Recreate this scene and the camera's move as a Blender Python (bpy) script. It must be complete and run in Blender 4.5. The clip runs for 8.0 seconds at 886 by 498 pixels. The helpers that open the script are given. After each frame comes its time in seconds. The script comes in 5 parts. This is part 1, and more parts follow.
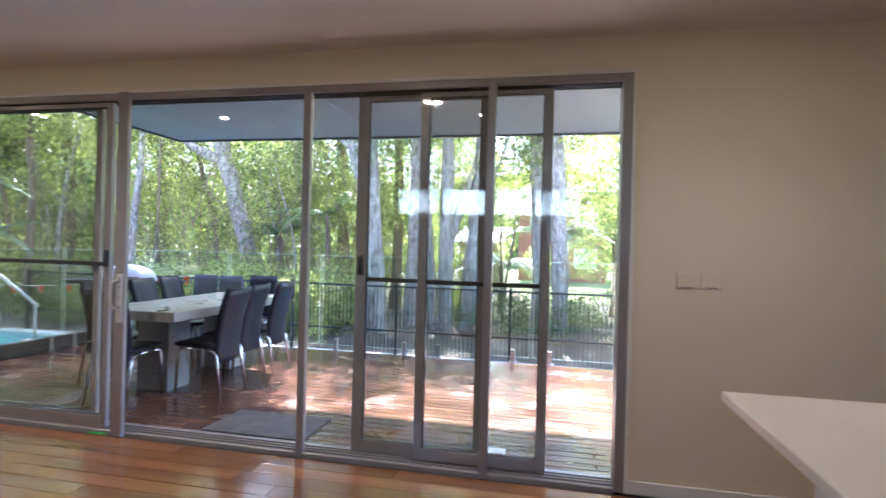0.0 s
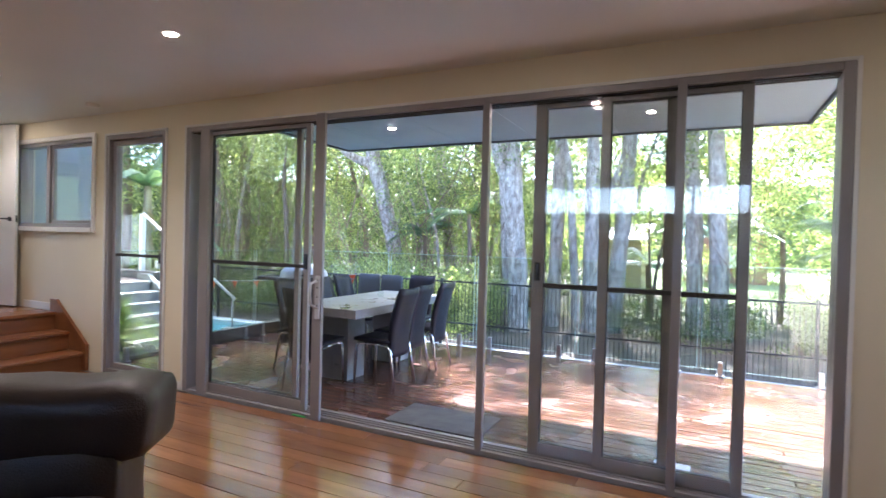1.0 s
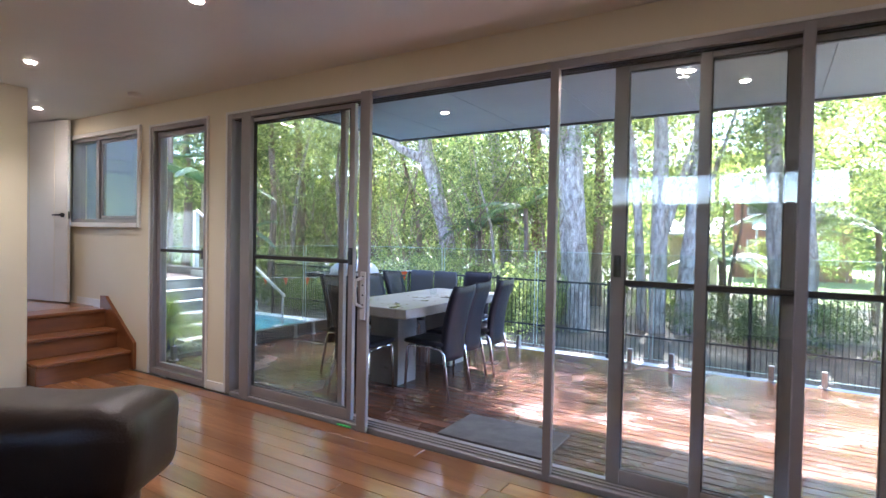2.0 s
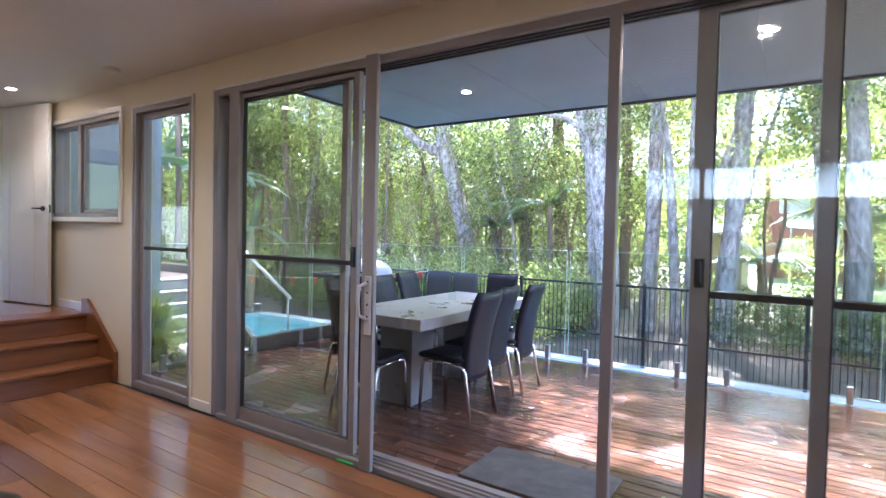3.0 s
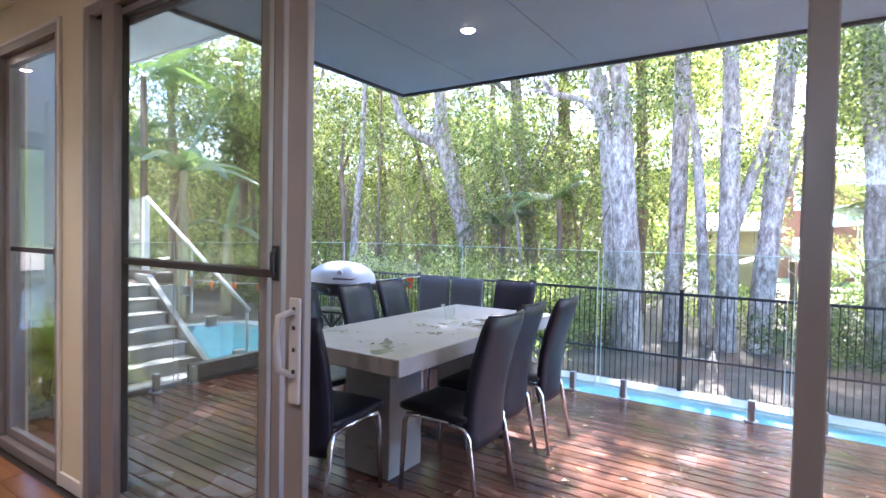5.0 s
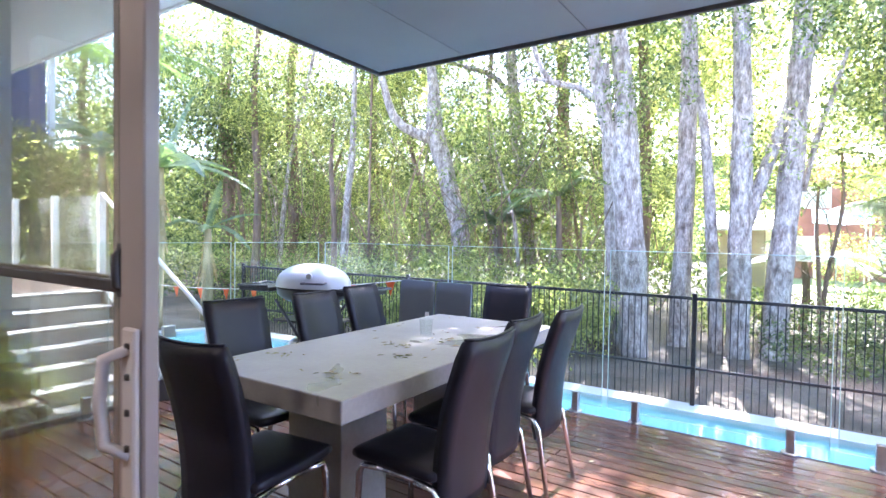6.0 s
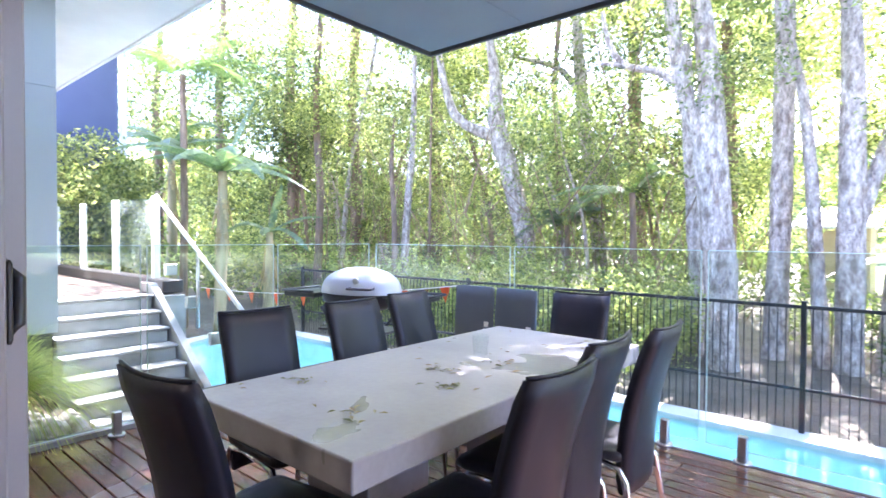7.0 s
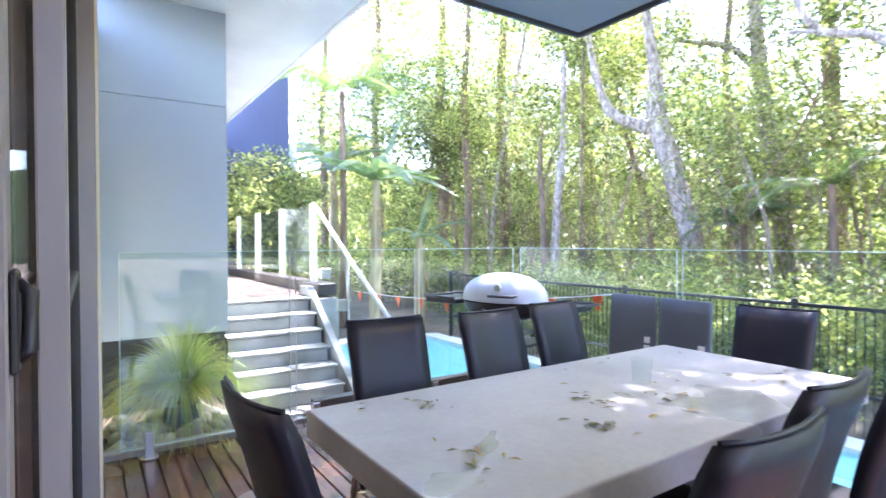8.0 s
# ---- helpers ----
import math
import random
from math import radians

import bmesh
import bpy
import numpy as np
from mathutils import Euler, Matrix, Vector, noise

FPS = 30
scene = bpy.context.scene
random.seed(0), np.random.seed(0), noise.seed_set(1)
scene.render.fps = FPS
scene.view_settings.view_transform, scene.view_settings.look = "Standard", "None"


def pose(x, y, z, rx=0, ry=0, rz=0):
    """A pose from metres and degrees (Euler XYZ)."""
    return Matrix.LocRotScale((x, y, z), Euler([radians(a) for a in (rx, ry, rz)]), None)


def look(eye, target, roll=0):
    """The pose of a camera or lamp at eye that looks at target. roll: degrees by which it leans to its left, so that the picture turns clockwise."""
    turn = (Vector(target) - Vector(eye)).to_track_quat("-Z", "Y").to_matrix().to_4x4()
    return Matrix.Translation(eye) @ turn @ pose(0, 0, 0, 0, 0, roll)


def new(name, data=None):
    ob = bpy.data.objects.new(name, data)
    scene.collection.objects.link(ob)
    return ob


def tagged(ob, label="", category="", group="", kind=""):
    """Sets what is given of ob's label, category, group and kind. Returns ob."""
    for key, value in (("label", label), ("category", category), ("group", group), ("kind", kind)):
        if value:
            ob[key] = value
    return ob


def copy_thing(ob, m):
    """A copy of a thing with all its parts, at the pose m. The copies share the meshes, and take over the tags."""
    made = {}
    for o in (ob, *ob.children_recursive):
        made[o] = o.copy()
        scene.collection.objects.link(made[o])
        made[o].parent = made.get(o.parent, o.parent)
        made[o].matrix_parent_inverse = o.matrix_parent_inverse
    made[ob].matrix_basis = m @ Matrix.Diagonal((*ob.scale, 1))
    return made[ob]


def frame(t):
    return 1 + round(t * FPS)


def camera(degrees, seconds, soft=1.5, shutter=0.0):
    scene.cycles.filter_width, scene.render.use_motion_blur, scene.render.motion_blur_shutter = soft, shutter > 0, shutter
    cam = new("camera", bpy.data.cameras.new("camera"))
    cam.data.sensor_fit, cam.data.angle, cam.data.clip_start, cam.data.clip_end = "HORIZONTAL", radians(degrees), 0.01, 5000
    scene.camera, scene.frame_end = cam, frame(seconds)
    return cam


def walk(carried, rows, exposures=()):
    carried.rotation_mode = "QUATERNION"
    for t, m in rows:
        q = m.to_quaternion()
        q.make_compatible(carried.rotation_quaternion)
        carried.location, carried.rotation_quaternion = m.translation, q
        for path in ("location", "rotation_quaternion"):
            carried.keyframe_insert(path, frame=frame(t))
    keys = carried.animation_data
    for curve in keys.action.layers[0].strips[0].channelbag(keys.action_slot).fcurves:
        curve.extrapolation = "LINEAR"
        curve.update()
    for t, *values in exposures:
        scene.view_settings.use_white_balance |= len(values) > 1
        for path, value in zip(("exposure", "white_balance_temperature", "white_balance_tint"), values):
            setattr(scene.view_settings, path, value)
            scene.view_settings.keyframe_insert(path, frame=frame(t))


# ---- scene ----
cam = camera(79.5, 8.0, shutter=0.3)
PATH = [
    (0, (1.881, 0.784, 1.375), (1.464, 2.74, 1.373), 1.5),
    (0.5, (1.693, 0.662, 1.421), (1.034, 2.55, 1.391), 1.2),
    (1, (1.603, 0.628, 1.432), (0.73, 2.427, 1.404), 1.5),
    (1.5, (1.511, 0.79, 1.4), (0.524, 2.529, 1.365), 1.3),
    (3, (0.96, 1.627, 1.386), (-0.144, 3.294, 1.333), 1.3),
    (3.5, (0.786, 1.94, 1.38), (-0.328, 3.601, 1.324), 1.4),
    (4, (0.594, 2.207, 1.383), (-0.521, 3.866, 1.326), 1.3),
    (4.5, (0.398, 2.48, 1.365), (-0.708, 4.145, 1.309), 1.3),
    (6, (-0.006, 3.406, 1.33), (-1.105, 5.076, 1.28), 0.9),
    (6.5, (-0.132, 3.676, 1.312), (-1.29, 5.306, 1.266), 0.6),
    (7, (-0.275, 3.873, 1.309), (-1.568, 5.398, 1.265), 0.4),
    (7.5, (-0.396, 3.991, 1.307), (-1.865, 5.347, 1.264), 0.4),
    (8, (-0.474, 4.127, 1.302), (-2.139, 5.234, 1.273), -0.2),
]
walk(cam, [(t, look(eye, target, roll)) for t, eye, target, roll in PATH],
     exposures=[(0.0, 3.80, 5470, 24), (1.5, 3.78, 5390, 25), (4.0, 3.74, 5500, 29), (5.2, 3.74, 5680, 30), (6.4, 3.93, 5760, 31), (8.0, 4.02, 5800, 31)])

# ---- light ----
SUN_EL, SUN_AZ = 52.5, -9.0   # elevation; azimuth from +y towards +x
world = bpy.data.worlds.new("world")
scene.world = world
world.use_nodes = True
wn = world.node_tree
sky = wn.nodes.new("ShaderNodeTexSky")
sky.sky_type = "NISHITA"
sky.sun_disc = False
sky.sun_elevation = radians(SUN_EL)
sky.sun_rotation = radians(SUN_AZ)
wn.links.new(sky.outputs[0], wn.nodes["Background"].inputs[0])
wn.nodes["Background"].inputs[1].default_value = 0.15
sun = new("sun", bpy.data.lights.new("sun", "SUN"))
sun.data.energy = 5.0
sun.data.angle = radians(0.55)
sun.data.color = (1.0, 0.95, 0.86)
sun.matrix_world = look((0, 0, 30), (-math.sin(radians(SUN_AZ)) * math.cos(radians(SUN_EL)),
                                     -math.cos(radians(SUN_AZ)) * math.cos(radians(SUN_EL)),
                                     30 - math.sin(radians(SUN_EL))))

# ---- helpers of this scene ----


def box(bm, x0, x1, y0, y1, z0, z1, bevel=0.0, seg=1):
    m = Matrix.Translation(((x0 + x1) / 2, (y0 + y1) / 2, (z0 + z1) / 2)) @ Matrix.Diagonal((abs(x1 - x0), abs(y1 - y0), abs(z1 - z0), 1))
    vs = bmesh.ops.create_cube(bm, size=1, matrix=m)["verts"]
    if bevel:
        es = list({e for v in vs for e in v.link_edges})
        bmesh.ops.bevel(bm, geom=es, offset=bevel, segments=seg, affect="EDGES", profile=0.5)
    return bm


def tube(bm, pts, radii, seg=10, caps=True):
    """A round tube through pts; radii one number or one for each point."""
    pts = [Vector(p) for p in pts]
    if not hasattr(radii, "__len__"):
        radii = [radii] * len(pts)
    rings, up = [], Vector((0.31, 0.17, 0.93)).normalized()
    for i, p in enumerate(pts):
        d = (pts[min(i + 1, len(pts) - 1)] - pts[max(i - 1, 0)]).normalized()
        if abs(d.dot(up)) > 0.96:
            up = Vector((0.93, 0.2, 0.1)).normalized()
        a = d.cross(up).normalized()
        b = d.cross(a)
        rings.append([bm.verts.new(p + radii[i] * (math.cos(6.28318 * k / seg) * a + math.sin(6.28318 * k / seg) * b)) for k in range(seg)])
    for r0, r1 in zip(rings, rings[1:]):
        for k in range(seg):
            f = bm.faces.new((r0[k], r0[(k + 1) % seg], r1[(k + 1) % seg], r1[k]))
            f.smooth = True
    if caps:
        bm.faces.new(rings[0])
        bm.faces.new(rings[-1][::-1])
    return bm


def cyl(bm, x, y, z0, z1, r, seg=20):
    return tube(bm, [(x, y, z0), (x, y, z1)], r, seg)


def part(name, bm, material, parent=None, label=""):
    """Links a bmesh as one mesh object, under a thing or part where one is given."""
    me = bpy.data.meshes.new(name)
    bmesh.ops.recalc_face_normals(bm, faces=bm.faces[:])
    bm.to_mesh(me)
    bm.free()
    me.materials.append(material)
    ob = new(name, me)
    if parent is not None:
        ob.parent = parent
    if label:
        ob["label"] = label
    return ob


def thing(name, label, category, at=(0, 0, 0), rz=0, group="", kind=""):
    e = new(name)
    e.matrix_basis = pose(*at, 0, 0, rz)
    return tagged(e, label, category, group, kind)


def B():
    return bmesh.new()


# ---- materials ----


def mat(name, col, rough=0.5, col2=None, scale=6.0, fine=60.0, bump=0.0, metal=0.0, rvar=0.1, spec=0.5, stretch=(1, 1, 1), piece=0.0, grain=0.25, deep=0.01):
    """A surface with colour variation at two scales, gloss variation and fine relief."""
    m = bpy.data.materials.new(name)
    m.use_nodes = True
    t = m.node_tree
    p = t.nodes["Principled BSDF"]
    co = t.nodes.new("ShaderNodeTexCoord")
    ob = t.nodes.new("ShaderNodeObjectInfo")
    mp = t.nodes.new("ShaderNodeMapping")
    mp.inputs["Scale"].default_value = stretch
    rv = t.nodes.new("ShaderNodeVectorMath")
    rv.operation = "SCALE"
    rv.inputs[0].default_value = (17.3, 9.1, 23.7)
    t.links.new(ob.outputs["Random"], rv.inputs["Scale"])
    t.links.new(co.outputs["Object"], mp.inputs["Vector"])
    vadd = t.nodes.new("ShaderNodeVectorMath")
    t.links.new(mp.outputs[0], vadd.inputs[0])
    t.links.new(rv.outputs[0], vadd.inputs[1])
    n1 = t.nodes.new("ShaderNodeTexNoise")
    n1.inputs["Scale"].default_value = scale
    n1.inputs["Detail"].default_value = 5
    n2 = t.nodes.new("ShaderNodeTexNoise")
    n2.inputs["Scale"].default_value = fine
    n2.inputs["Detail"].default_value = 3
    t.links.new(vadd.outputs[0], n1.inputs["Vector"])
    t.links.new(vadd.outputs[0], n2.inputs["Vector"])
    ramp = t.nodes.new("ShaderNodeMapRange")
    ramp.inputs[1].default_value, ramp.inputs[2].default_value = 0.32, 0.68
    t.links.new(n1.outputs["Fac"], ramp.inputs[0])
    mix = t.nodes.new("ShaderNodeMix")
    mix.data_type = "RGBA"
    mix.inputs["A"].default_value = (*col, 1)
    mix.inputs["B"].default_value = (*(col2 or [c * 0.8 for c in col]), 1)
    t.links.new(ramp.outputs[0], mix.inputs["Factor"])
    hsv = t.nodes.new("ShaderNodeHueSaturation")
    t.links.new(mix.outputs["Result"], hsv.inputs["Color"])
    val = t.nodes.new("ShaderNodeMath")
    val.operation = "MULTIPLY_ADD"
    val.inputs[1].default_value = grain
    val.inputs[2].default_value = 1 - grain / 2
    t.links.new(n2.outputs["Fac"], val.inputs[0])
    last = val
    if piece:
        pv = t.nodes.new("ShaderNodeMath")
        pv.operation = "MULTIPLY_ADD"
        pv.inputs[1].default_value = piece
        pv.inputs[2].default_value = 1 - piece / 2
        t.links.new(ob.outputs["Random"], pv.inputs[0])
        mul = t.nodes.new("ShaderNodeMath")
        mul.operation = "MULTIPLY"
        t.links.new(val.outputs[0], mul.inputs[0])
        t.links.new(pv.outputs[0], mul.inputs[1])
        last = mul
    t.links.new(last.outputs[0], hsv.inputs["Value"])
    t.links.new(hsv.outputs[0], p.inputs["Base Color"])
    rr = t.nodes.new("ShaderNodeMath")
    rr.operation = "MULTIPLY_ADD"
    rr.inputs[1].default_value = rvar
    rr.inputs[2].default_value = rough - rvar / 2
    t.links.new(n1.outputs["Fac"], rr.inputs[0])
    t.links.new(rr.outputs[0], p.inputs["Roughness"])
    p.inputs["Metallic"].default_value = metal
    p.inputs["Specular IOR Level"].default_value = spec
    if bump:
        bp = t.nodes.new("ShaderNodeBump")
        bp.inputs["Strength"].default_value = bump
        bp.inputs["Distance"].default_value = deep
        t.links.new(n2.outputs["Fac"], bp.inputs["Height"])
        t.links.new(bp.outputs[0], p.inputs["Normal"])
    return m


def mirror_share(t, f0):
    """Schlick's share of mirrored light, the same on both sides of a sheet."""
    lw = t.nodes.new("ShaderNodeLayerWeight")
    lw.inputs["Blend"].default_value = 0.5
    pw = t.nodes.new("ShaderNodeMath")
    pw.operation = "POWER"
    pw.inputs[1].default_value = 5.0
    t.links.new(lw.outputs["Facing"], pw.inputs[0])
    sc = t.nodes.new("ShaderNodeMath")
    sc.operation = "MULTIPLY_ADD"
    sc.inputs[1].default_value, sc.inputs[2].default_value = 1 - f0, f0
    t.links.new(pw.outputs[0], sc.inputs[0])
    return sc


def glass_mat(name, tint, rough=0.0, ior=1.5):
    """A thin pane: clear with a tint, and a mirror by Fresnel."""
    m = bpy.data.materials.new(name)
    m.use_nodes = True
    t = m.node_tree
    t.nodes.remove(t.nodes["Principled BSDF"])
    tr = t.nodes.new("ShaderNodeBsdfTransparent")
    tr.inputs[0].default_value = (*tint, 1)
    gl = t.nodes.new("ShaderNodeBsdfGlossy")
    gl.inputs["Roughness"].default_value = rough
    fr = mirror_share(t, ((ior - 1) / (ior + 1)) ** 2)
    mx = t.nodes.new("ShaderNodeMixShader")
    t.links.new(fr.outputs[0], mx.inputs[0])
    t.links.new(tr.outputs[0], mx.inputs[1])
    t.links.new(gl.outputs[0], mx.inputs[2])
    t.links.new(mx.outputs[0], t.nodes["Material Output"].inputs[0])
    return m


def leaf_mat(name, col, col2, trans=0.45):
    m = bpy.data.materials.new(name)
    m.use_nodes = True
    t = m.node_tree
    t.nodes.remove(t.nodes["Principled BSDF"])
    ge = t.nodes.new("ShaderNodeNewGeometry")
    mix = t.nodes.new("ShaderNodeMix")
    mix.data_type = "RGBA"
    mix.inputs["A"].default_value = (*col, 1)
    mix.inputs["B"].default_value = (*col2, 1)
    pw = t.nodes.new("ShaderNodeMath")
    pw.operation = "POWER"
    pw.inputs[1].default_value = 1.35
    t.links.new(ge.outputs["Random Per Island"], pw.inputs[0])
    t.links.new(pw.outputs[0], mix.inputs["Factor"])
    co = t.nodes.new("ShaderNodeTexCoord")
    nz = t.nodes.new("ShaderNodeTexNoise")
    nz.inputs["Scale"].default_value = 0.7
    t.links.new(co.outputs["Object"], nz.inputs["Vector"])
    hs = t.nodes.new("ShaderNodeHueSaturation")
    ma = t.nodes.new("ShaderNodeMath")
    ma.operation = "MULTIPLY_ADD"
    ma.inputs[1].default_value, ma.inputs[2].default_value = 1.2, 0.4
    t.links.new(nz.outputs["Fac"], ma.inputs[0])
    t.links.new(ma.outputs[0], hs.inputs["Value"])
    t.links.new(mix.outputs["Result"], hs.inputs["Color"])
    d = t.nodes.new("ShaderNodeBsdfPrincipled")
    d.inputs["Roughness"].default_value = 0.36
    tl = t.nodes.new("ShaderNodeBsdfTranslucent")
    t.links.new(hs.outputs[0], d.inputs["Base Color"])
    br = t.nodes.new("ShaderNodeMix")
    br.data_type = "RGBA"
    br.blend_type = "MULTIPLY"
    br.inputs["Factor"].default_value = 1
    br.inputs["B"].default_value = (1.85, 1.88, 1.0, 1)
    t.links.new(hs.outputs[0], br.inputs["A"])
    t.links.new(br.outputs["Result"], tl.inputs[0])
    mx = t.nodes.new("ShaderNodeMixShader")
    mx.inputs[0].default_value = trans
    t.links.new(d.outputs[0], mx.inputs[1])
    t.links.new(tl.outputs[0], mx.inputs[2])
    t.links.new(mx.outputs[0], t.nodes["Material Output"].inputs[0])
    return m


def emit_mat(name, col, strength):
    m = bpy.data.materials.new(name)
    m.use_nodes = True
    p = m.node_tree.nodes["Principled BSDF"]
    p.inputs["Emission Color"].default_value = (*col, 1)
    p.inputs["Emission Strength"].default_value = strength
    p.inputs["Base Color"].default_value = (0.8, 0.8, 0.8, 1)
    return m


PAINT = mat("wall_paint", (0.77, 0.70, 0.525), 0.55, (0.74, 0.67, 0.495), 1.5, 140, 0.05, rvar=0.1, grain=0.05)
CEIL = mat("ceiling_paint", (0.73, 0.73, 0.67), 0.5, (0.70, 0.70, 0.64), 1.2, 150, 0.04, grain=0.05)
TRIM = mat("white_trim", (0.78, 0.77, 0.73), 0.35, (0.74, 0.73, 0.69), 3, 90, 0.02, grain=0.05)
FLOORW = mat("polished_hardwood", (0.29, 0.13, 0.048), 0.15, (0.19, 0.075, 0.028), 3.0, 40, 0.02, rvar=0.12, stretch=(0.25, 3, 3), piece=0.55, grain=0.35)
STEPW = mat("stair_hardwood", (0.25, 0.098, 0.034), 0.3, (0.17, 0.062, 0.022), 3.0, 40, 0.03, stretch=(3, 0.3, 3), grain=0.35)
ALU = mat("bronze_aluminium", (0.285, 0.265, 0.265), 0.36, (0.255, 0.238, 0.238), 4, 200, 0.02, metal=0.1, grain=0.06)
ALUDK = mat("dark_gasket", (0.035, 0.033, 0.032), 0.6, None, 10, 100, 0.05)
CHROME = mat("chrome", (0.72, 0.73, 0.75), 0.16, (0.62, 0.63, 0.65), 8, 120, 0.0, metal=1.0, grain=0.08)
STEEL = mat("brushed_steel", (0.55, 0.55, 0.55), 0.3, (0.42, 0.42, 0.42), 9, 120, 0.02, metal=1.0)
BLACK = mat("black_plastic", (0.018, 0.018, 0.02), 0.4, (0.03, 0.03, 0.032), 8, 150, 0.05)
LEATHER = mat("black_vinyl", (0.009, 0.010, 0.017), 0.40, (0.013, 0.014, 0.023), 5, 260, 0.12, rvar=0.2, spec=0.3)
SOFAL = mat("brown_leather", (0.035, 0.022, 0.016), 0.42, (0.055, 0.036, 0.026), 4, 160, 0.2, rvar=0.2)
CONC = mat("polished_concrete", (0.31, 0.305, 0.30), 0.28, (0.22, 0.215, 0.21), 2.6, 45, 0.06, rvar=0.25)
STEPC = mat("weathered_concrete", (0.40, 0.40, 0.38), 0.75, (0.17, 0.17, 0.155), 2.6, 34, 0.35)
DECKW = mat("wet_hardwood_deck", (0.17, 0.082, 0.052), 0.24, (0.085, 0.040, 0.026), 2.4, 50, 0.12, rvar=0.1, stretch=(0.35, 3, 3), piece=0.55, grain=0.4)


def wetten(m, scale, dry, wet, lo=0.45, hi=0.58, dark=0.6):
    """Puddled patches: smoother and darker where water stands, over the whole surface."""
    t = m.node_tree
    p = t.nodes["Principled BSDF"]
    ge = t.nodes.new("ShaderNodeNewGeometry")
    nz = t.nodes.new("ShaderNodeTexNoise")
    nz.inputs["Scale"].default_value = scale
    nz.inputs["Detail"].default_value = 4
    nz.inputs["Distortion"].default_value = 0.6
    t.links.new(ge.outputs["Position"], nz.inputs["Vector"])
    mr = t.nodes.new("ShaderNodeMapRange")
    mr.inputs[1].default_value, mr.inputs[2].default_value = lo, hi
    t.links.new(nz.outputs["Fac"], mr.inputs[0])
    rg = t.nodes.new("ShaderNodeMapRange")
    rg.inputs[3].default_value, rg.inputs[4].default_value = dry, wet
    t.links.new(mr.outputs[0], rg.inputs[0])
    t.links.new(rg.outputs[0], p.inputs["Roughness"])
    src = p.inputs["Base Color"].links[0].from_socket
    dk = t.nodes.new("ShaderNodeMapRange")
    dk.inputs[3].default_value, dk.inputs[4].default_value = 1.0, dark
    t.links.new(mr.outputs[0], dk.inputs[0])
    hv = t.nodes.new("ShaderNodeHueSaturation")
    t.links.new(src, hv.inputs["Color"])
    t.links.new(dk.outputs[0], hv.inputs["Value"])
    t.links.new(hv.outputs[0], p.inputs["Base Color"])


wetten(DECKW, 1.7, 0.34, 0.06, 0.36, 0.56, 0.7)
wetten(CONC, 2.3, 0.42, 0.12, 0.56, 0.68, 0.75)
DARKT = mat("dark_stained_timber", (0.035, 0.03, 0.028), 0.45, (0.05, 0.04, 0.034), 4, 60, 0.1, stretch=(3, 0.4, 3))
SOFFIT = mat("grey_blue_soffit", (0.235, 0.26, 0.29), 0.45, (0.21, 0.235, 0.265), 1.2, 120, 0.03, rvar=0.15, grain=0.05)
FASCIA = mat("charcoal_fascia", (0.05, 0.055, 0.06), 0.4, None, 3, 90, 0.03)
CLAD = mat("pale_blue_grey_cladding", (0.40, 0.45, 0.47), 0.6, (0.37, 0.42, 0.44), 0.9, 130, 0.05, grain=0.06)
NAVY = mat("navy_cladding", (0.07, 0.085, 0.15), 0.6, (0.06, 0.07, 0.13), 1, 90, 0.05)
EAVE = mat("white_eave", (0.72, 0.74, 0.72), 0.5, None, 1, 90, 0.02, grain=0.05)
COPING = mat("pale_coping", (0.60, 0.60, 0.57), 0.7, (0.48, 0.48, 0.45), 3, 60, 0.2)
POOLT = mat("pool_plaster", (0.46, 0.69, 0.72), 0.6, (0.40, 0.63, 0.67), 1.2, 30, 0.05)
FENCE = mat("black_powder_coat", (0.012, 0.012, 0.013), 0.42, None, 5, 90, 0.02)
LITTER = mat("leaf_litter", (0.15, 0.115, 0.085), 0.9, (0.07, 0.06, 0.042), 1.3, 20, 0.9, grain=1.3, deep=0.03)
LAWN = mat("lawn", (0.17, 0.22, 0.075), 0.9, (0.26, 0.29, 0.12), 0.7, 24, 0.9, grain=0.9, deep=0.03)
BARK = mat("paperbark", (0.58, 0.50, 0.43), 0.92, (0.20, 0.155, 0.12), 3.4, 11, 1.0, stretch=(3.6, 3.6, 1.5), grain=1.9, deep=0.05)
BARKR = mat("brown_bark", (0.30, 0.20, 0.135), 0.92, (0.14, 0.10, 0.07), 3.2, 14, 1.0, stretch=(3, 3, 0.4), grain=1.2, deep=0.03)
STONE = mat("pale_pebbles", (0.55, 0.53, 0.48), 0.7, (0.38, 0.36, 0.32), 3, 40, 0.2, piece=0.5)
HOOD = mat("silver_grey_enamel", (0.42, 0.43, 0.435), 0.34, (0.39, 0.40, 0.405), 3, 90, 0.0, metal=0.0, grain=0.05)
ORANGE = mat("orange_pennant", (0.75, 0.13, 0.02), 0.6, (0.62, 0.09, 0.015), 6, 90, 0.05)
STONETOP = mat("white_benchtop", (0.74, 0.70, 0.63), 0.3, (0.70, 0.66, 0.59), 3, 120, 0.02, grain=0.08)
CABW = mat("white_cabinet", (0.72, 0.73, 0.74), 0.35, None, 2, 90, 0.02, grain=0.05)
MATT = mat("coir_mat", (0.12, 0.115, 0.11), 0.95, (0.07, 0.068, 0.065), 9, 120, 0.6)
POT = mat("blue_glazed_pot", (0.10, 0.15, 0.28), 0.25, (0.07, 0.10, 0.2), 4, 60, 0.05)
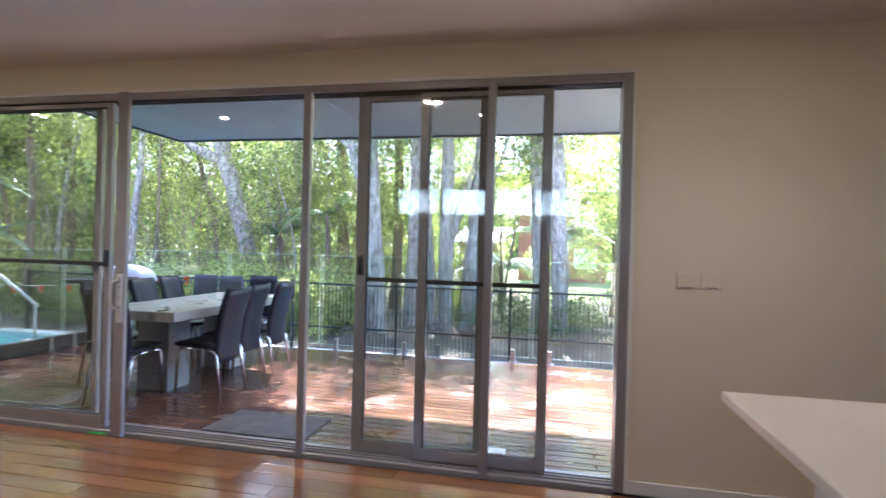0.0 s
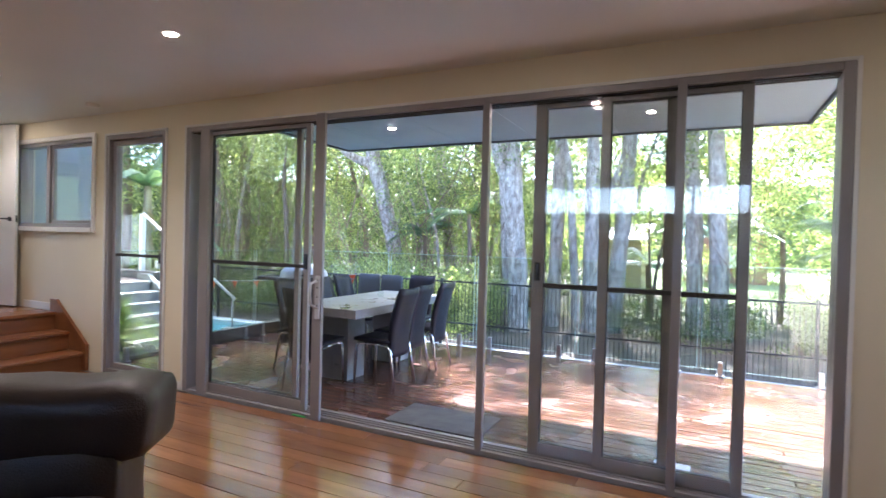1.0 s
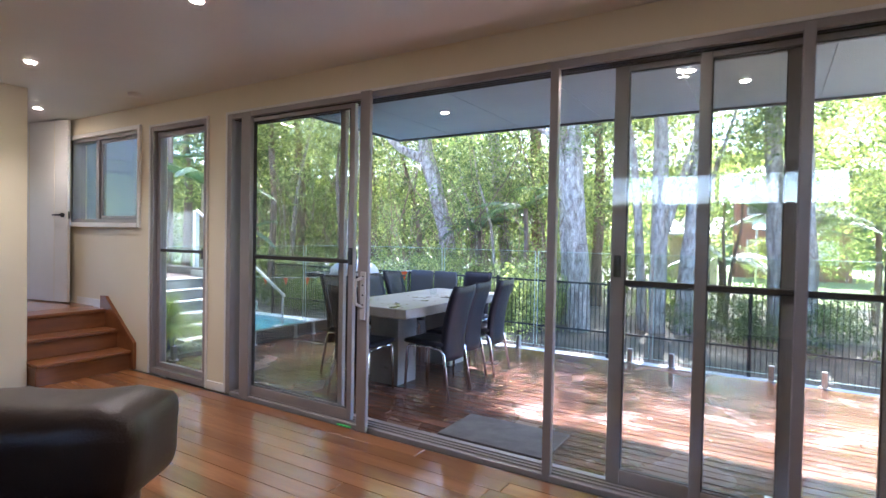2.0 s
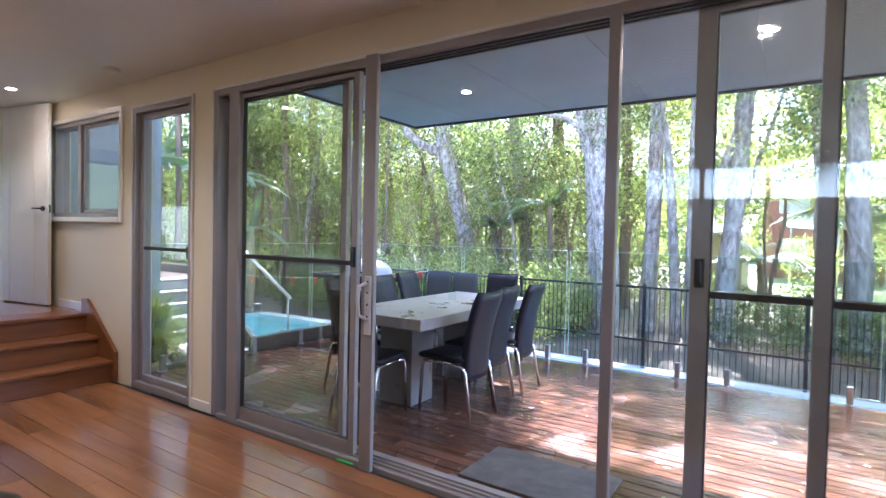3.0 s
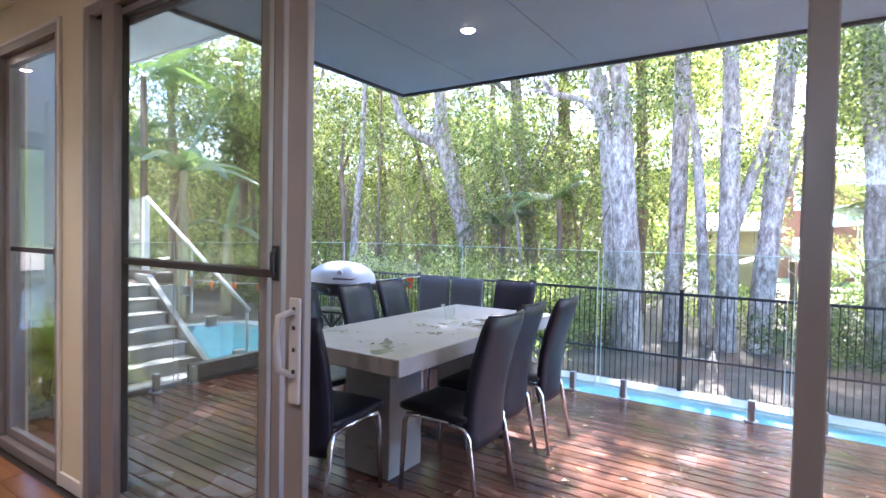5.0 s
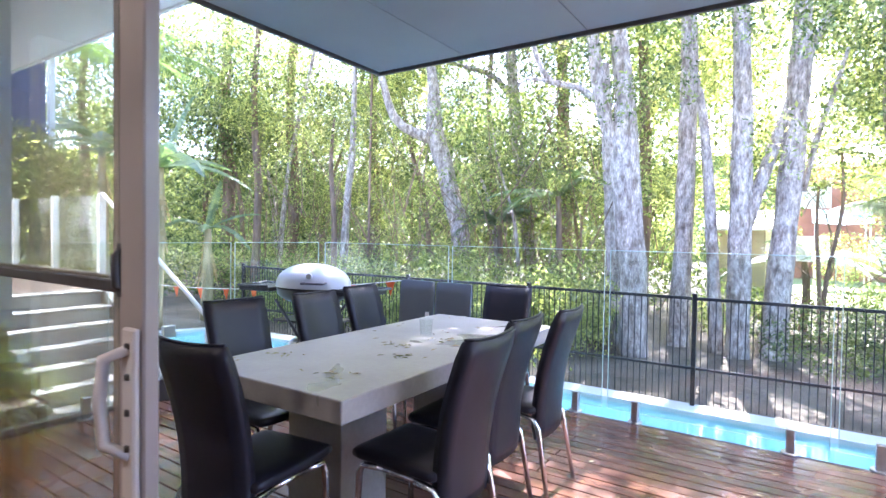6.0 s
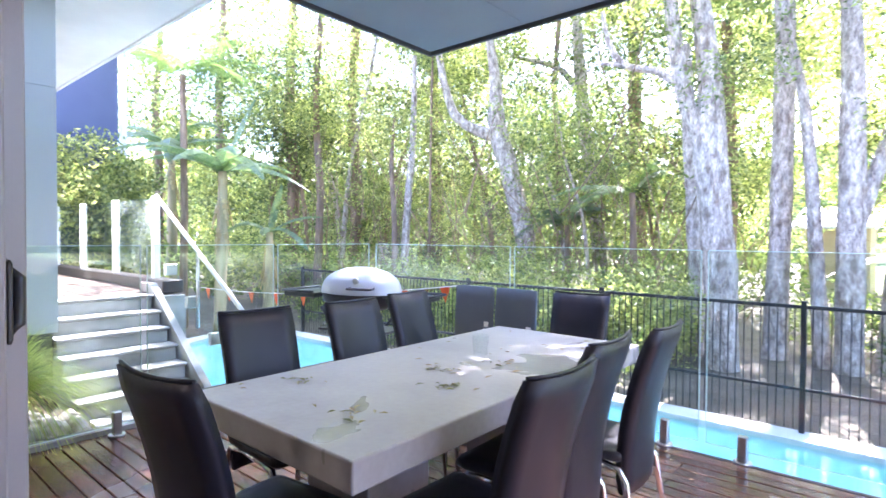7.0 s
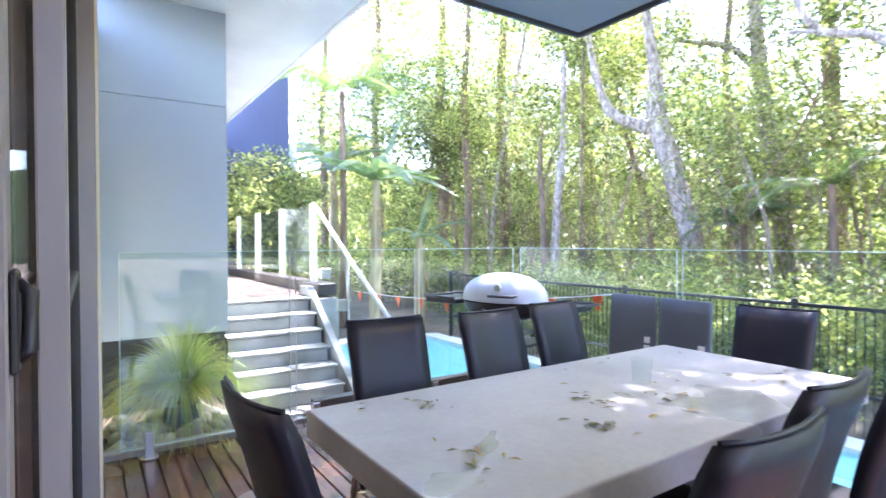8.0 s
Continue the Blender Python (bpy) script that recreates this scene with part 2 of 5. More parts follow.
EDGE = mat("polished_glass_edge", (0.50, 0.62, 0.57), 0.15, (0.44, 0.57, 0.52), 5, 60, 0.0, grain=0.1)
PALE = mat("pale_grey_plastic", (0.52, 0.51, 0.50), 0.4, (0.47, 0.46, 0.45), 6, 120, 0.03, grain=0.08)
CLEAR = glass_mat("window_glass", (0.955, 0.965, 0.95))
POOLG = glass_mat("fence_glass", (0.92, 0.96, 0.94))
PENDANT = emit_mat("downlight_glow", (1.0, 0.82, 0.55), 30)
LEAF_A = leaf_mat("leaf_green", (0.05, 0.085, 0.032), (0.31, 0.35, 0.15), 0.5)
LEAF_B = leaf_mat("leaf_bright", (0.075, 0.11, 0.042), (0.44, 0.46, 0.22), 0.55)
LEAF_C = leaf_mat("leaf_dark", (0.034, 0.06, 0.024), (0.22, 0.26, 0.11), 0.4)
LEAF_P = leaf_mat("leaf_palm", (0.06, 0.11, 0.05), (0.12, 0.18, 0.08), 0.4)
LEAF_N = leaf_mat("leaf_banana", (0.085, 0.14, 0.085), (0.15, 0.21, 0.115), 0.45)

# ---- structure: the house ----
CEIL_Z = 2.64
WY0, WY1 = 4.0, 4.16      # the door wall, inside and outside
DX0, DX1, DZ = -2.66, 2.29, 2.412   # the sliding door's opening
LX0, LX1 = -3.84, -2.95   # the tall window
HX0, HX1, HZ0 = -5.46, -4.06, 1.48  # the high window
XW = -6.15                # end wall of the landing
LAND = 0.57

bm = B()
for x0, x1, z0, z1 in ((DX1, 5.2, -0.3, 2.9), (DX0, DX1, DZ, 2.9), (LX1, DX0, -0.3, 2.9), (LX0, LX1, DZ, 2.9), (HX1, LX0, -0.3, 2.9),
                       (HX0, HX1, -0.3, HZ0), (HX0, HX1, DZ, 2.9), (XW - 0.15, HX0, -0.3, 2.9)):
    box(bm, x0, x1, WY0, WY1, z0, z1)
bmesh.ops.remove_doubles(bm, verts=bm.verts[:], dist=0.0005)
tagged(part("wall_north", bm, PAINT), "cream painted plaster wall with a wide sliding door", "wall", kind="structure")
bm = box(B(), 5.05, 5.2, -2.35, WY0, -0.3, 2.9)
tagged(part("wall_east", bm, PAINT), "cream painted plaster wall", "wall", kind="structure")
# back wall with a strip of clerestory windows
bm = B()
for x0, x1, z0, z1 in ((-4.45, -1.1, -0.3, 2.9), (2.3, 5.2, -0.3, 2.9), (-1.1, 2.3, -0.3, 1.98), (-1.1, 2.3, 2.5, 2.9)):
    box(bm, x0, x1, -2.5, -2.35, z0, z1)
tagged(part("wall_south", bm, PAINT), "cream painted plaster wall with high strip windows", "wall", kind="structure")
bm = box(B(), -4.45, -4.28, -2.35, 3.14, -0.3, CEIL_Z, 0.004)
tagged(part("wall_west", bm, PAINT), "cream painted stub wall beside the steps", "wall", kind="structure")
bm = B()
for y0, y1, z0, z1 in ((-0.5, 2.98, LAND, 2.9), (2.98, 3.80, LAND + 2.06, 2.9), (3.80, WY0, LAND, 2.9)):
    box(bm, XW - 0.12, XW, y0, y1, z0, z1)
tagged(part("wall_landing", bm, PAINT), "cream painted wall with a doorway on the landing", "wall", kind="structure")
bm = box(B(), -8.6, -8.45, 0.5, 1.6, 0, 2.9)
box(bm, -8.6, -8.45, 1.6, 3.7, 0, 0.7)
box(bm, -8.6, -8.45, 1.6, 3.7, 2.45, 2.9)
box(bm, -8.6, -8.45, 3.7, WY1, 0, 2.9)
box(bm, -8.6, XW - 0.12, 0.4, 0.5, 0, 2.9)
box(bm, -8.45, XW - 0.15, WY0, WY1, 0, 2.9)
box(bm, XW, -4.45, -0.6, -0.5, 0, 2.9)
tagged(part("wall_far_room", bm, TRIM), "white painted walls beyond the doorway", "wall", kind="structure")
tagged(part("ceiling", box(B(), -8.6, 5.2, -2.5, WY0, CEIL_Z, CEIL_Z + 0.12), CEIL), "cream painted plasterboard ceiling", "ceiling", kind="structure")
tagged(part("landing_floor", box(B(), -8.6, -4.952, -0.6, WY0, LAND - 0.2, LAND), FLOORW), "polished hardwood floor of the raised landing", "floor", kind="structure")
tagged(part("roof", box(B(), -8.7, 5.3, -2.6, WY1, 2.92, 3.05), FASCIA), "dark flat roof over the room", "roof", kind="structure")

floor = tagged(part("floor", box(B(), -4.3, 5.1, -2.4, WY0, -0.25, -0.012), DARKT), "polished hardwood strip floor", "floor", kind="structure")

bm = B()
box(bm, DX1, 5.05, WY0 - 0.014, WY0, 0, 0.075, 0.003)
tagged(part("baseboard", bm, TRIM), "white painted skirting board", "baseboard", kind="structure")
bm = box(B(), LX1, DX0, WY0 - 0.014, WY0, 0, 0.075, 0.003)
tagged(part("baseboard", bm, TRIM), "white painted skirting board", "baseboard", kind="structure")
bm = box(B(), -5.3, -4.68, WY0 - 0.014, WY0, LAND, LAND + 0.08, 0.003)
tagged(part("baseboard", bm, TRIM), "white painted skirting board on the landing", "baseboard", kind="structure")

# steps up to the landing
steps = thing("indoor_steps", "three polished hardwood steps with a sloping side skirt", "stairs", kind="structure")
for i in range(3):
    x = -4.14 - 0.255 * i
    bm = box(B(), x - 0.30, x, 3.15, WY0 - 0.03, 0.19 * i, 0.19 * i + 0.155, 0.003)
    part("riser", bm, STEPW, steps)
    bm = box(B(), x - 0.30, x + 0.022, 3.15, WY0 - 0.03, 0.19 * i + 0.157, 0.19 * (i + 1), 0.008, 2)
    part("tread", bm, STEPW, steps)
bm = B()
prof = [(-4.09, 0.0), (-4.09, 0.27), (-4.64, 0.70), (-4.74, 0.70), (-4.74, 0.0)]
vs = [bm.verts.new((x, 3.966, z)) for x, z in prof]
f = bm.faces.new(vs)
ex = bmesh.ops.extrude_face_region(bm, geom=[f])
bmesh.ops.translate(bm, verts=[v for v in ex["geom"] if isinstance(v, bmesh.types.BMVert)], vec=(0, 0.032, 0))
part("skirt", bm, STEPW, steps)

# the sliding door: frame, posts, panels


def frame_ring(bm, x0, x1, y0, y1, z0, z1, w, wb=None, wt=None):
    wb, wt = wb or w, wt or w
    box(bm, x0, x0 + w, y0, y1, z0, z1, 0.003)
    box(bm, x1 - w, x1, y0, y1, z0, z1, 0.003)
    box(bm, x0 + w, x1 - w, y0 + 0.001, y1 - 0.001, z1 - wt, z1, 0.003)
    box(bm, x0 + w, x1 - w, y0 + 0.001, y1 - 0.001, z0, z0 + wb, 0.003)
    return bm


def pane(x0, x1, y, z0, z1, parent, name="pane", m=None):
    g = part(name, box(B(), x0, x1, y - 0.003, y + 0.003, z0, z1), m or CLEAR, parent)
    g.visible_shadow = False
    return g


door = thing("door_1", "wide bronze aluminium sliding door, middle bay open", "sliding door", kind="structure")
bm = B()
box(bm, DX0, DX0 + 0.055, 3.985, 4.15, 0, DZ, 0.004)
box(bm, DX1 - 0.055, DX1, 3.985, 4.15, 0, DZ, 0.004)
box(bm, DX0 + 0.055, DX1 - 0.055, 3.986, 4.149, DZ - 0.045, DZ, 0.004)
part("door_frame", bm, ALU, door)
bm = box(B(), DX0 + 0.055, DX1 - 0.055, 3.986, 4.17, -0.02, 0.022, 0.004)
for y in (4.02, 4.06, 4.10):
    box(bm, DX0 + 0.056, DX1 - 0.056, y - 0.004, y + 0.004, 0.022, 0.034)
part("sill_track", bm, ALU, door)
bm = B()
for y in (4.025, 4.065, 4.105):
    box(bm, DX0 + 0.056, DX1 - 0.056, y - 0.009, y + 0.009, DZ - 0.053, DZ - 0.0455)
part("head_track", bm, ALUDK, door)
part("post", box(B(), -1.14, -1.05, 3.945, 3.977, 0.0, DZ - 0.003, 0.004), ALU, door)
part("post", box(B(), -1.155, -1.115, 3.978, 4.0, 0.0, DZ - 0.004, 0.004), ALU, door)
for x, hw in ((0.272, 0.025), (1.478, 0.025)):
    part("post", box(B(), x - hw, x + hw, 3.984, 4.03, 0.0, DZ - 0.003, 0.004), ALU, door)
part("post", box(B(), -2.475, -2.36, 3.984, 4.04, 0.0, DZ - 0.003, 0.004), ALU, door)


def panel(x0, x1, y, rail_z=1.19, stile=0.06):
    p = part("door_panel", frame_ring(B(), x0, x1, y - 0.018, y + 0.018, 0.035, DZ - 0.055, stile, 0.075, 0.03), ALU, door)
    part("mid_rail", box(B(), x0 + stile, x1 - stile, y - 0.014, y + 0.014, rail_z - 0.014, rail_z + 0.014, 0.003), ALUDK, p)
    pane(x0 + stile - 0.004, x1 - stile + 0.004, y, 0.1, DZ - 0.08, p)
    bm = B()
    frame_ring(bm, x0 + stile, x1 - stile, y - 0.0165, y + 0.0165, 0.11, DZ - 0.085, 0.006)
    part("gasket", bm, ALUDK, p)
    return p


def pull(parent, x, y, z, side=-1):
    """A small dark moulded latch on a stile."""
    bm = box(B(), x - 0.02, x + 0.02, y + side * 0.018, y + side * 0.027, z - 0.062, z + 0.062, 0.006, 2)
    part("lock_plate", bm, BLACK, parent)
    bm = tube(B(), [(x, y + side * 0.024, z - 0.045), (x, y + side * 0.036, z - 0.034), (x, y + side * 0.037, z + 0.034), (x, y + side * 0.024, z + 0.045)], [0.008, 0.009, 0.009, 0.008], 10)
    part("pull_handle", bm, BLACK, parent)


pa = panel(-2.40, -1.245, 4.032, 1.20, 0.046)
pull(pa, -1.268, 4.032, 1.24)
pull(pa, -1.268, 4.032, 1.21, 1)
panel(-2.58, -1.385, 4.085, 1.20, 0.046)
pd = panel(0.588, 1.475, 4.108, 1.16, 0.074)
pull(pd, 0.625, 4.108, 1.25)
pull(pd, 0.625, 4.108, 1.25, 1)
panel(1.022, 1.845, 4.066, 1.16, 0.056)
pane(0.30, 1.45, 4.03, 0.03, DZ - 0.047, door)
pane(1.506, 2.234, 4.03, 0.03, DZ - 0.047, door)
# pale pull on the open bay's post
bm = box(B(), -1.105, -1.058, 3.930, 3.945, 0.80, 1.14, 0.004)
h = part("latch_handle", bm, PALE, door, "pale moulded latch handle")
bm = tube(B(), [(-1.078, 3.935, 0.89), (-1.12, 3.905, 0.91), (-1.125, 3.90, 1.0), (-1.12, 3.905, 1.08), (-1.078, 3.935, 1.10)], 0.012, 8)
part("grip", bm, PALE, h)
bm = B()
for z in (0.90, 0.97, 1.04, 1.10):
    cyl(bm, -1.078, 3.929, z, z + 0.012, 0.006, 8)
part("screw", bm, ALUDK, h)
# white architrave bead round the opening
bm = B()
box(bm, DX0 - 0.022, DX0, 3.982, 4.0, 0, DZ + 0.02, 0.003)
box(bm, DX1, DX1 + 0.022, 3.982, 4.0, 0, DZ + 0.02, 0.003)
box(bm, DX0, DX1, 3.983, 4.0, DZ, DZ + 0.02, 0.003)
tagged(part("trim", bm, TRIM), "thin white bead round the sliding door", "trim", kind="structure")

# tall window
w = thing("window_1", "tall narrow bronze aluminium window with a mid rail", "window", kind="structure")
part("window_frame", frame_ring(B(), LX0, LX1, 3.99, 4.13, 0.0, DZ, 0.045, 0.06), ALU, w)
sash = part("sash", frame_ring(B(), LX0 + 0.05, LX1 - 0.05, 4.03, 4.07, 0.065, DZ - 0.05, 0.05), ALU, w)
part("mid_rail", box(B(), LX0 + 0.1, LX1 - 0.1, 4.036, 4.064, 1.20, 1.228, 0.003), ALUDK, sash)
part("catch", box(B(), LX1 - 0.09, LX1 - 0.055, 4.0, 4.03, 1.15, 1.25, 0.005), BLACK, sash)
pane(LX0 + 0.095, LX1 - 0.095, 4.05, 0.11, DZ - 0.095, w)
bm = B()
box(bm, LX0 - 0.022, LX0, 3.982, 4.0, 0, DZ + 0.02, 0.003)
box(bm, LX1, LX1 + 0.022, 3.982, 4.0, 0, DZ + 0.02, 0.003)
box(bm, LX0, LX1, 3.983, 4.0, DZ, DZ + 0.02, 0.003)
tagged(part("trim", bm, TRIM), "thin white bead round the tall window", "trim", kind="structure")
# high window
w = thing("window_2", "high two-pane bronze sliding window with white surround", "window", kind="structure")
part("window_frame", frame_ring(B(), HX0, HX1, 4.0, 4.13, HZ0, DZ, 0.04), ALU, w)
part("mullion", box(B(), -4.93, -4.87, 4.01, 4.09, HZ0 + 0.04, DZ - 0.04, 0.003), ALU, w)
part("sash", frame_ring(B(), -4.86, HX1 - 0.045, 4.03, 4.06, HZ0 + 0.045, DZ - 0.045, 0.03), ALU, w)
pane(HX0 + 0.04, -4.94, 4.08, HZ0 + 0.04, DZ - 0.04, w)
pane(-4.84, HX1 - 0.07, 4.045, HZ0 + 0.07, DZ - 0.07, w)
bm = B()
box(bm, HX1, HX1 + 0.045, 3.975, 4.0, HZ0 - 0.05, DZ + 0.045, 0.004)
box(bm, HX0, HX1, 3.975, 4.0, DZ, DZ + 0.045, 0.004)
box(bm, HX0, HX1, 3.965, 4.0, HZ0 - 0.05, HZ0, 0.004)
tagged(part("trim", bm, TRIM), "white painted surround of the high window", "trim", kind="structure")
# clerestory at the back
w = thing("window_3", "strip of high windows in the back wall", "window", kind="structure")
for k in range(4):
    x0 = -1.1 + 0.85 * k
    part("window_frame", frame_ring(B(), x0, x0 + 0.85, -2.46, -2.38, 1.98, 2.5, 0.03), ALU, w)
    pane(x0 + 0.03, x0 + 0.82, -2.42, 2.01, 2.47, w)

w = thing("window_4", "wide bright window in the room beyond the landing", "window", kind="structure")
part("window_frame", frame_ring(B(), -1.05, 1.05, -0.05, 0.05, 0.7, 2.45, 0.05), ALU, w)
pane(-1.0, 1.0, 0.0, 0.75, 2.40, w)
w.matrix_basis = pose(-8.52, 2.65, 0, 0, 0, 90)

# landing door, open against the wall
d = thing("door_2", "white panel door standing open on the landing", "door", (-6.10, 3.80, LAND), 10.5, kind="structure")
part("leaf", box(B(), 0.0, 0.77, -0.035, 0.0, 0.012, 2.05, 0.003), TRIM, d)
bm = B()
for x in (0.12, 0.55):
    box(bm, x, x + 0.006, -0.0365, -0.0345, 0.02, 2.04)
part("groove", bm, PAINT, d)
h = part("rose", tube(B(), [(0.70, -0.035, 0.99), (0.70, -0.052, 0.99)], 0.025, 16), BLACK, d)
part("lever", tube(B(), [(0.70, -0.05, 0.99), (0.70, -0.075, 0.99), (0.59, -0.078, 0.99)], 0.009, 8), BLACK, h)
part("latch", box(B(), 0.768, 0.773, -0.027, -0.008, 0.95, 1.03), BLACK, d)

# downlights


def downlight(x, y, z, group, power):
    e = thing("downlight", "small round recessed ceiling downlight, switched on", "light", (x, y, z), 0, group)
    bm = B()
    bmesh.ops.create_cone(bm, cap_ends=True, segments=24, radius1=0.050, radius2=0.052, depth=0.003, matrix=Matrix.Translation((0, 0, -0.0015)))
    part("bezel", bm, TRIM, e)
    bm = B()
    bmesh.ops.create_cone(bm, cap_ends=True, segments=24, radius1=0.034, radius2=0.034, depth=0.002, matrix=Matrix.Translation((0, 0, -0.0042)))
    part("lens", bm, PENDANT, e)
    lamp = new("lamp", bpy.data.lights.new("lamp", "SPOT"))
    lamp.data.energy = power
    lamp.data.spot_size = radians(130)
    lamp.data.spot_blend = 0.8
    lamp.data.shadow_soft_size = 0.05
    lamp.data.color = (1.0, 0.87, 0.66)
    lamp.matrix_basis = pose(0, 0, -0.03)
    lamp.parent = e
    return e


for x, y in ((-1.31, 2.80), (-3.38, 2.82)):
    downlight(x, y, CEIL_Z, "room downlights", 6)
# Those at x 0.76 and 2.8 are unseen, added along the row for light.
for x, y in ((0.76, 2.80), (2.8, 2.80), (-5.1, 3.53)):
    downlight(x, y, CEIL_Z, "room downlights", 2.5)
for x, y in ((-1.6, 5.82), (0.79, 5.5), (1.14, 5.98)):
    downlight(x, y, 2.70, "soffit downlights", 2.5)
bm = B()
bmesh.ops.create_cone(bm, cap_ends=True, segments=24, radius1=0.05, radius2=0.06, depth=0.03, matrix=Matrix.Translation((-3.59, 3.70, CEIL_Z - 0.015)))
tagged(part("smoke_alarm", bm, TRIM), "white round smoke alarm on the ceiling", "alarm")

# wall switches
for x in (2.60, 2.73):
    s = thing("wall_switch", "cream wall switch plate beside the sliding door", "switch", (x, WY0, 1.24), 0, "wall switches")
    part("plate", box(B(), -0.055, 0.055, -0.009, 0, -0.055, 0.035, 0.003), PAINT, s)
    part("slot", box(B(), -0.03, 0.03, -0.0098, -0.0088, -0.049, -0.044), ALU, s)

# kitchen bench
bench = thing("kitchen_bench", "white island bench with a pale stone top", "kitchen bench", (0, 0, 0))
part("carcass", box(B(), 2.62, 4.6, 0.6, 2.50, 0.0, 0.862, 0.003), CABW, bench)
part("kickboard", box(B(), 2.60, 2.619, 0.62, 2.48, 0.0, 0.10, 0.002), STEEL, bench)
tagged(part("benchtop", box(B(), 2.46, 4.7, 0.5, 2.82, 0.865, 0.90, 0.004), STONETOP), "pale stone benchtop on the island bench", "benchtop")

# sofa
sofa = thing("sofa", "dark brown leather sofa with a padded back", "sofa", (-0.20, 1.99, 0), 35)


def cushion(x0, x1, y0, y1, z0, z1, r, lumps=0.012):
    bm = B()
    box(bm, x0, x1, y0, y1, z0, z1)
    bmesh.ops.subdivide_edges(bm, edges=bm.edges[:], cuts=9, use_grid_fill=True)
    c = Vector(((x0 + x1) / 2, (y0 + y1) / 2, (z0 + z1) / 2))
    hx, hy, hz = (x1 - x0) / 2, (y1 - y0) / 2, (z1 - z0) / 2
    for v in bm.verts:
        q = v.co - c
        k = Vector((max(-hx + r, min(hx - r, q.x)), max(-hy + r, min(hy - r, q.y)), max(-hz + r, min(hz - r, q.z))))
        n = q - k
        if n.length > 1e-6:
            n = n.normalized() * r
        v.co = c + k + n + lumps * noise.noise_vector(v.co * 5)
    for f in bm.faces:
        f.smooth = True
    return bm


# local: back along -x, the far end at y = 0
part("base", cushion(-2.1, -0.05, -0.92, -0.02, 0.06, 0.42, 0.04), SOFAL, sofa)
part("back", cushion(-2.1, -0.06, -0.30, 0.0, 0.06, 0.74, 0.06), SOFAL, sofa)
part("back_cushion", cushion(-1.05, 0.03, -0.30, 0.04, 0.66, 0.93, 0.085, 0.02), SOFAL, sofa)
part("back_cushion", cushion(-2.08, -1.045, -0.30, 0.04, 0.66, 0.93, 0.085, 0.02), SOFAL, sofa)
part("arm", cushion(-0.30, -0.04, -0.94, -0.30, 0.10, 0.62, 0.08), SOFAL, sofa)
part("seat_cushion", cushion(-1.1, -0.27, -0.90, -0.28, 0.40, 0.54, 0.06), SOFAL, sofa)
part("seat_cushion", cushion(-2.0, -1.12, -0.90, -0.28, 0.40, 0.54, 0.06), SOFAL, sofa)
for x, y in ((-0.08, -0.08), (-0.08, -0.85), (-2.0, -0.08), (-2.0, -0.85)):
    part("foot", box(B(), x - 0.03, x + 0.03, y - 0.03, y + 0.03, 0, 0.07), BLACK, sofa)

# ---- veranda ----
SX0, SX1, SY1, SZ = -2.975, 2.52, 6.90, 2.70
bm = box(B(), SX0, SX1, WY1, SY1, SZ + 0.014, SZ + 0.10)
joints = [SX0 + 0.01, -2.135, -1.18, -0.225, 0.73, 1.685, SX1 - 0.01]
for a, b in zip(joints, joints[1:]):
    box(bm, a + 0.003, b - 0.003, WY1, SY1 - 0.02, SZ, SZ + 0.012)
tagged(part("soffit", bm, SOFFIT), "blue-grey sheeted soffit with joint lines over the deck", "soffit", kind="structure")
bm = B()
box(bm, SX0 - 0.03, SX1 + 0.03, SY1, SY1 + 0.03, SZ - 0.02, SZ + 0.22, 0.004)
box(bm, SX0 - 0.03, SX0, WY1, SY1 - 0.001, SZ - 0.02, SZ + 0.22, 0.004)
box(bm, SX1, SX1 + 0.03, WY1, SY1 - 0.001, SZ - 0.02, SZ + 0.22, 0.004)
tagged(part("fascia", bm, FASCIA), "charcoal fascia round the soffit", "fascia", kind="structure")
tagged(part("veranda_roof", box(B(), SX0 - 0.05, SX1 + 0.05, WY1, SY1 + 0.05, SZ + 0.22, SZ + 0.26), FASCIA), "dark roof over the deck", "roof", kind="structure")

KX0, KX1, KY1 = -4.2, 5.0, 7.42   # the deck
deck = tagged(part("deck", box(B(), KX0, KX1, WY1 + 0.02, KY1 - 0.01, -0.16, -0.04), DARKT), "wet reddish hardwood decking boards", "deck", kind="structure")
bm = box(B(), KX0 - 0.02, KX1, KY1 - 0.008, KY1 + 0.02, -0.22, -0.026, 0.003)
tagged(part("deck_fascia", bm, DARKT), "dark timber edge of the deck", "trim", kind="structure")
bm = box(B(), KX0, KX0 + 0.09, 5.45, KY1 - 0.05, 0.0, 0.17, 0.004)
tagged(part("deck_upstand", bm, DARKT), "dark stained timber upstand at the deck edge", "trim", kind="structure")
bm = box(B(), -0.62, 0.18, 4.22, 4.72, 0.001, 0.014, 0.003)
tagged(part("door_mat", bm, MATT), "dark grey coir mat lying on the deck", "door mat")
bm = box(B(), 1.36, 1.58, 4.30, 4.40, 0.0, 0.035, 0.008, 2)
tagged(part("plastic_tray", bm, CABW), "small white plastic tray on the deck by the door", "tray")
bm = box(B(), -1.33, -1.20, 3.955, 3.975, 0.0, 0.009, 0.003)
tagged(part("door_wedge", bm, mat("green_plastic", (0.05, 0.5, 0.08), 0.5)), "flat bright green plastic strip on the floor", "strip")

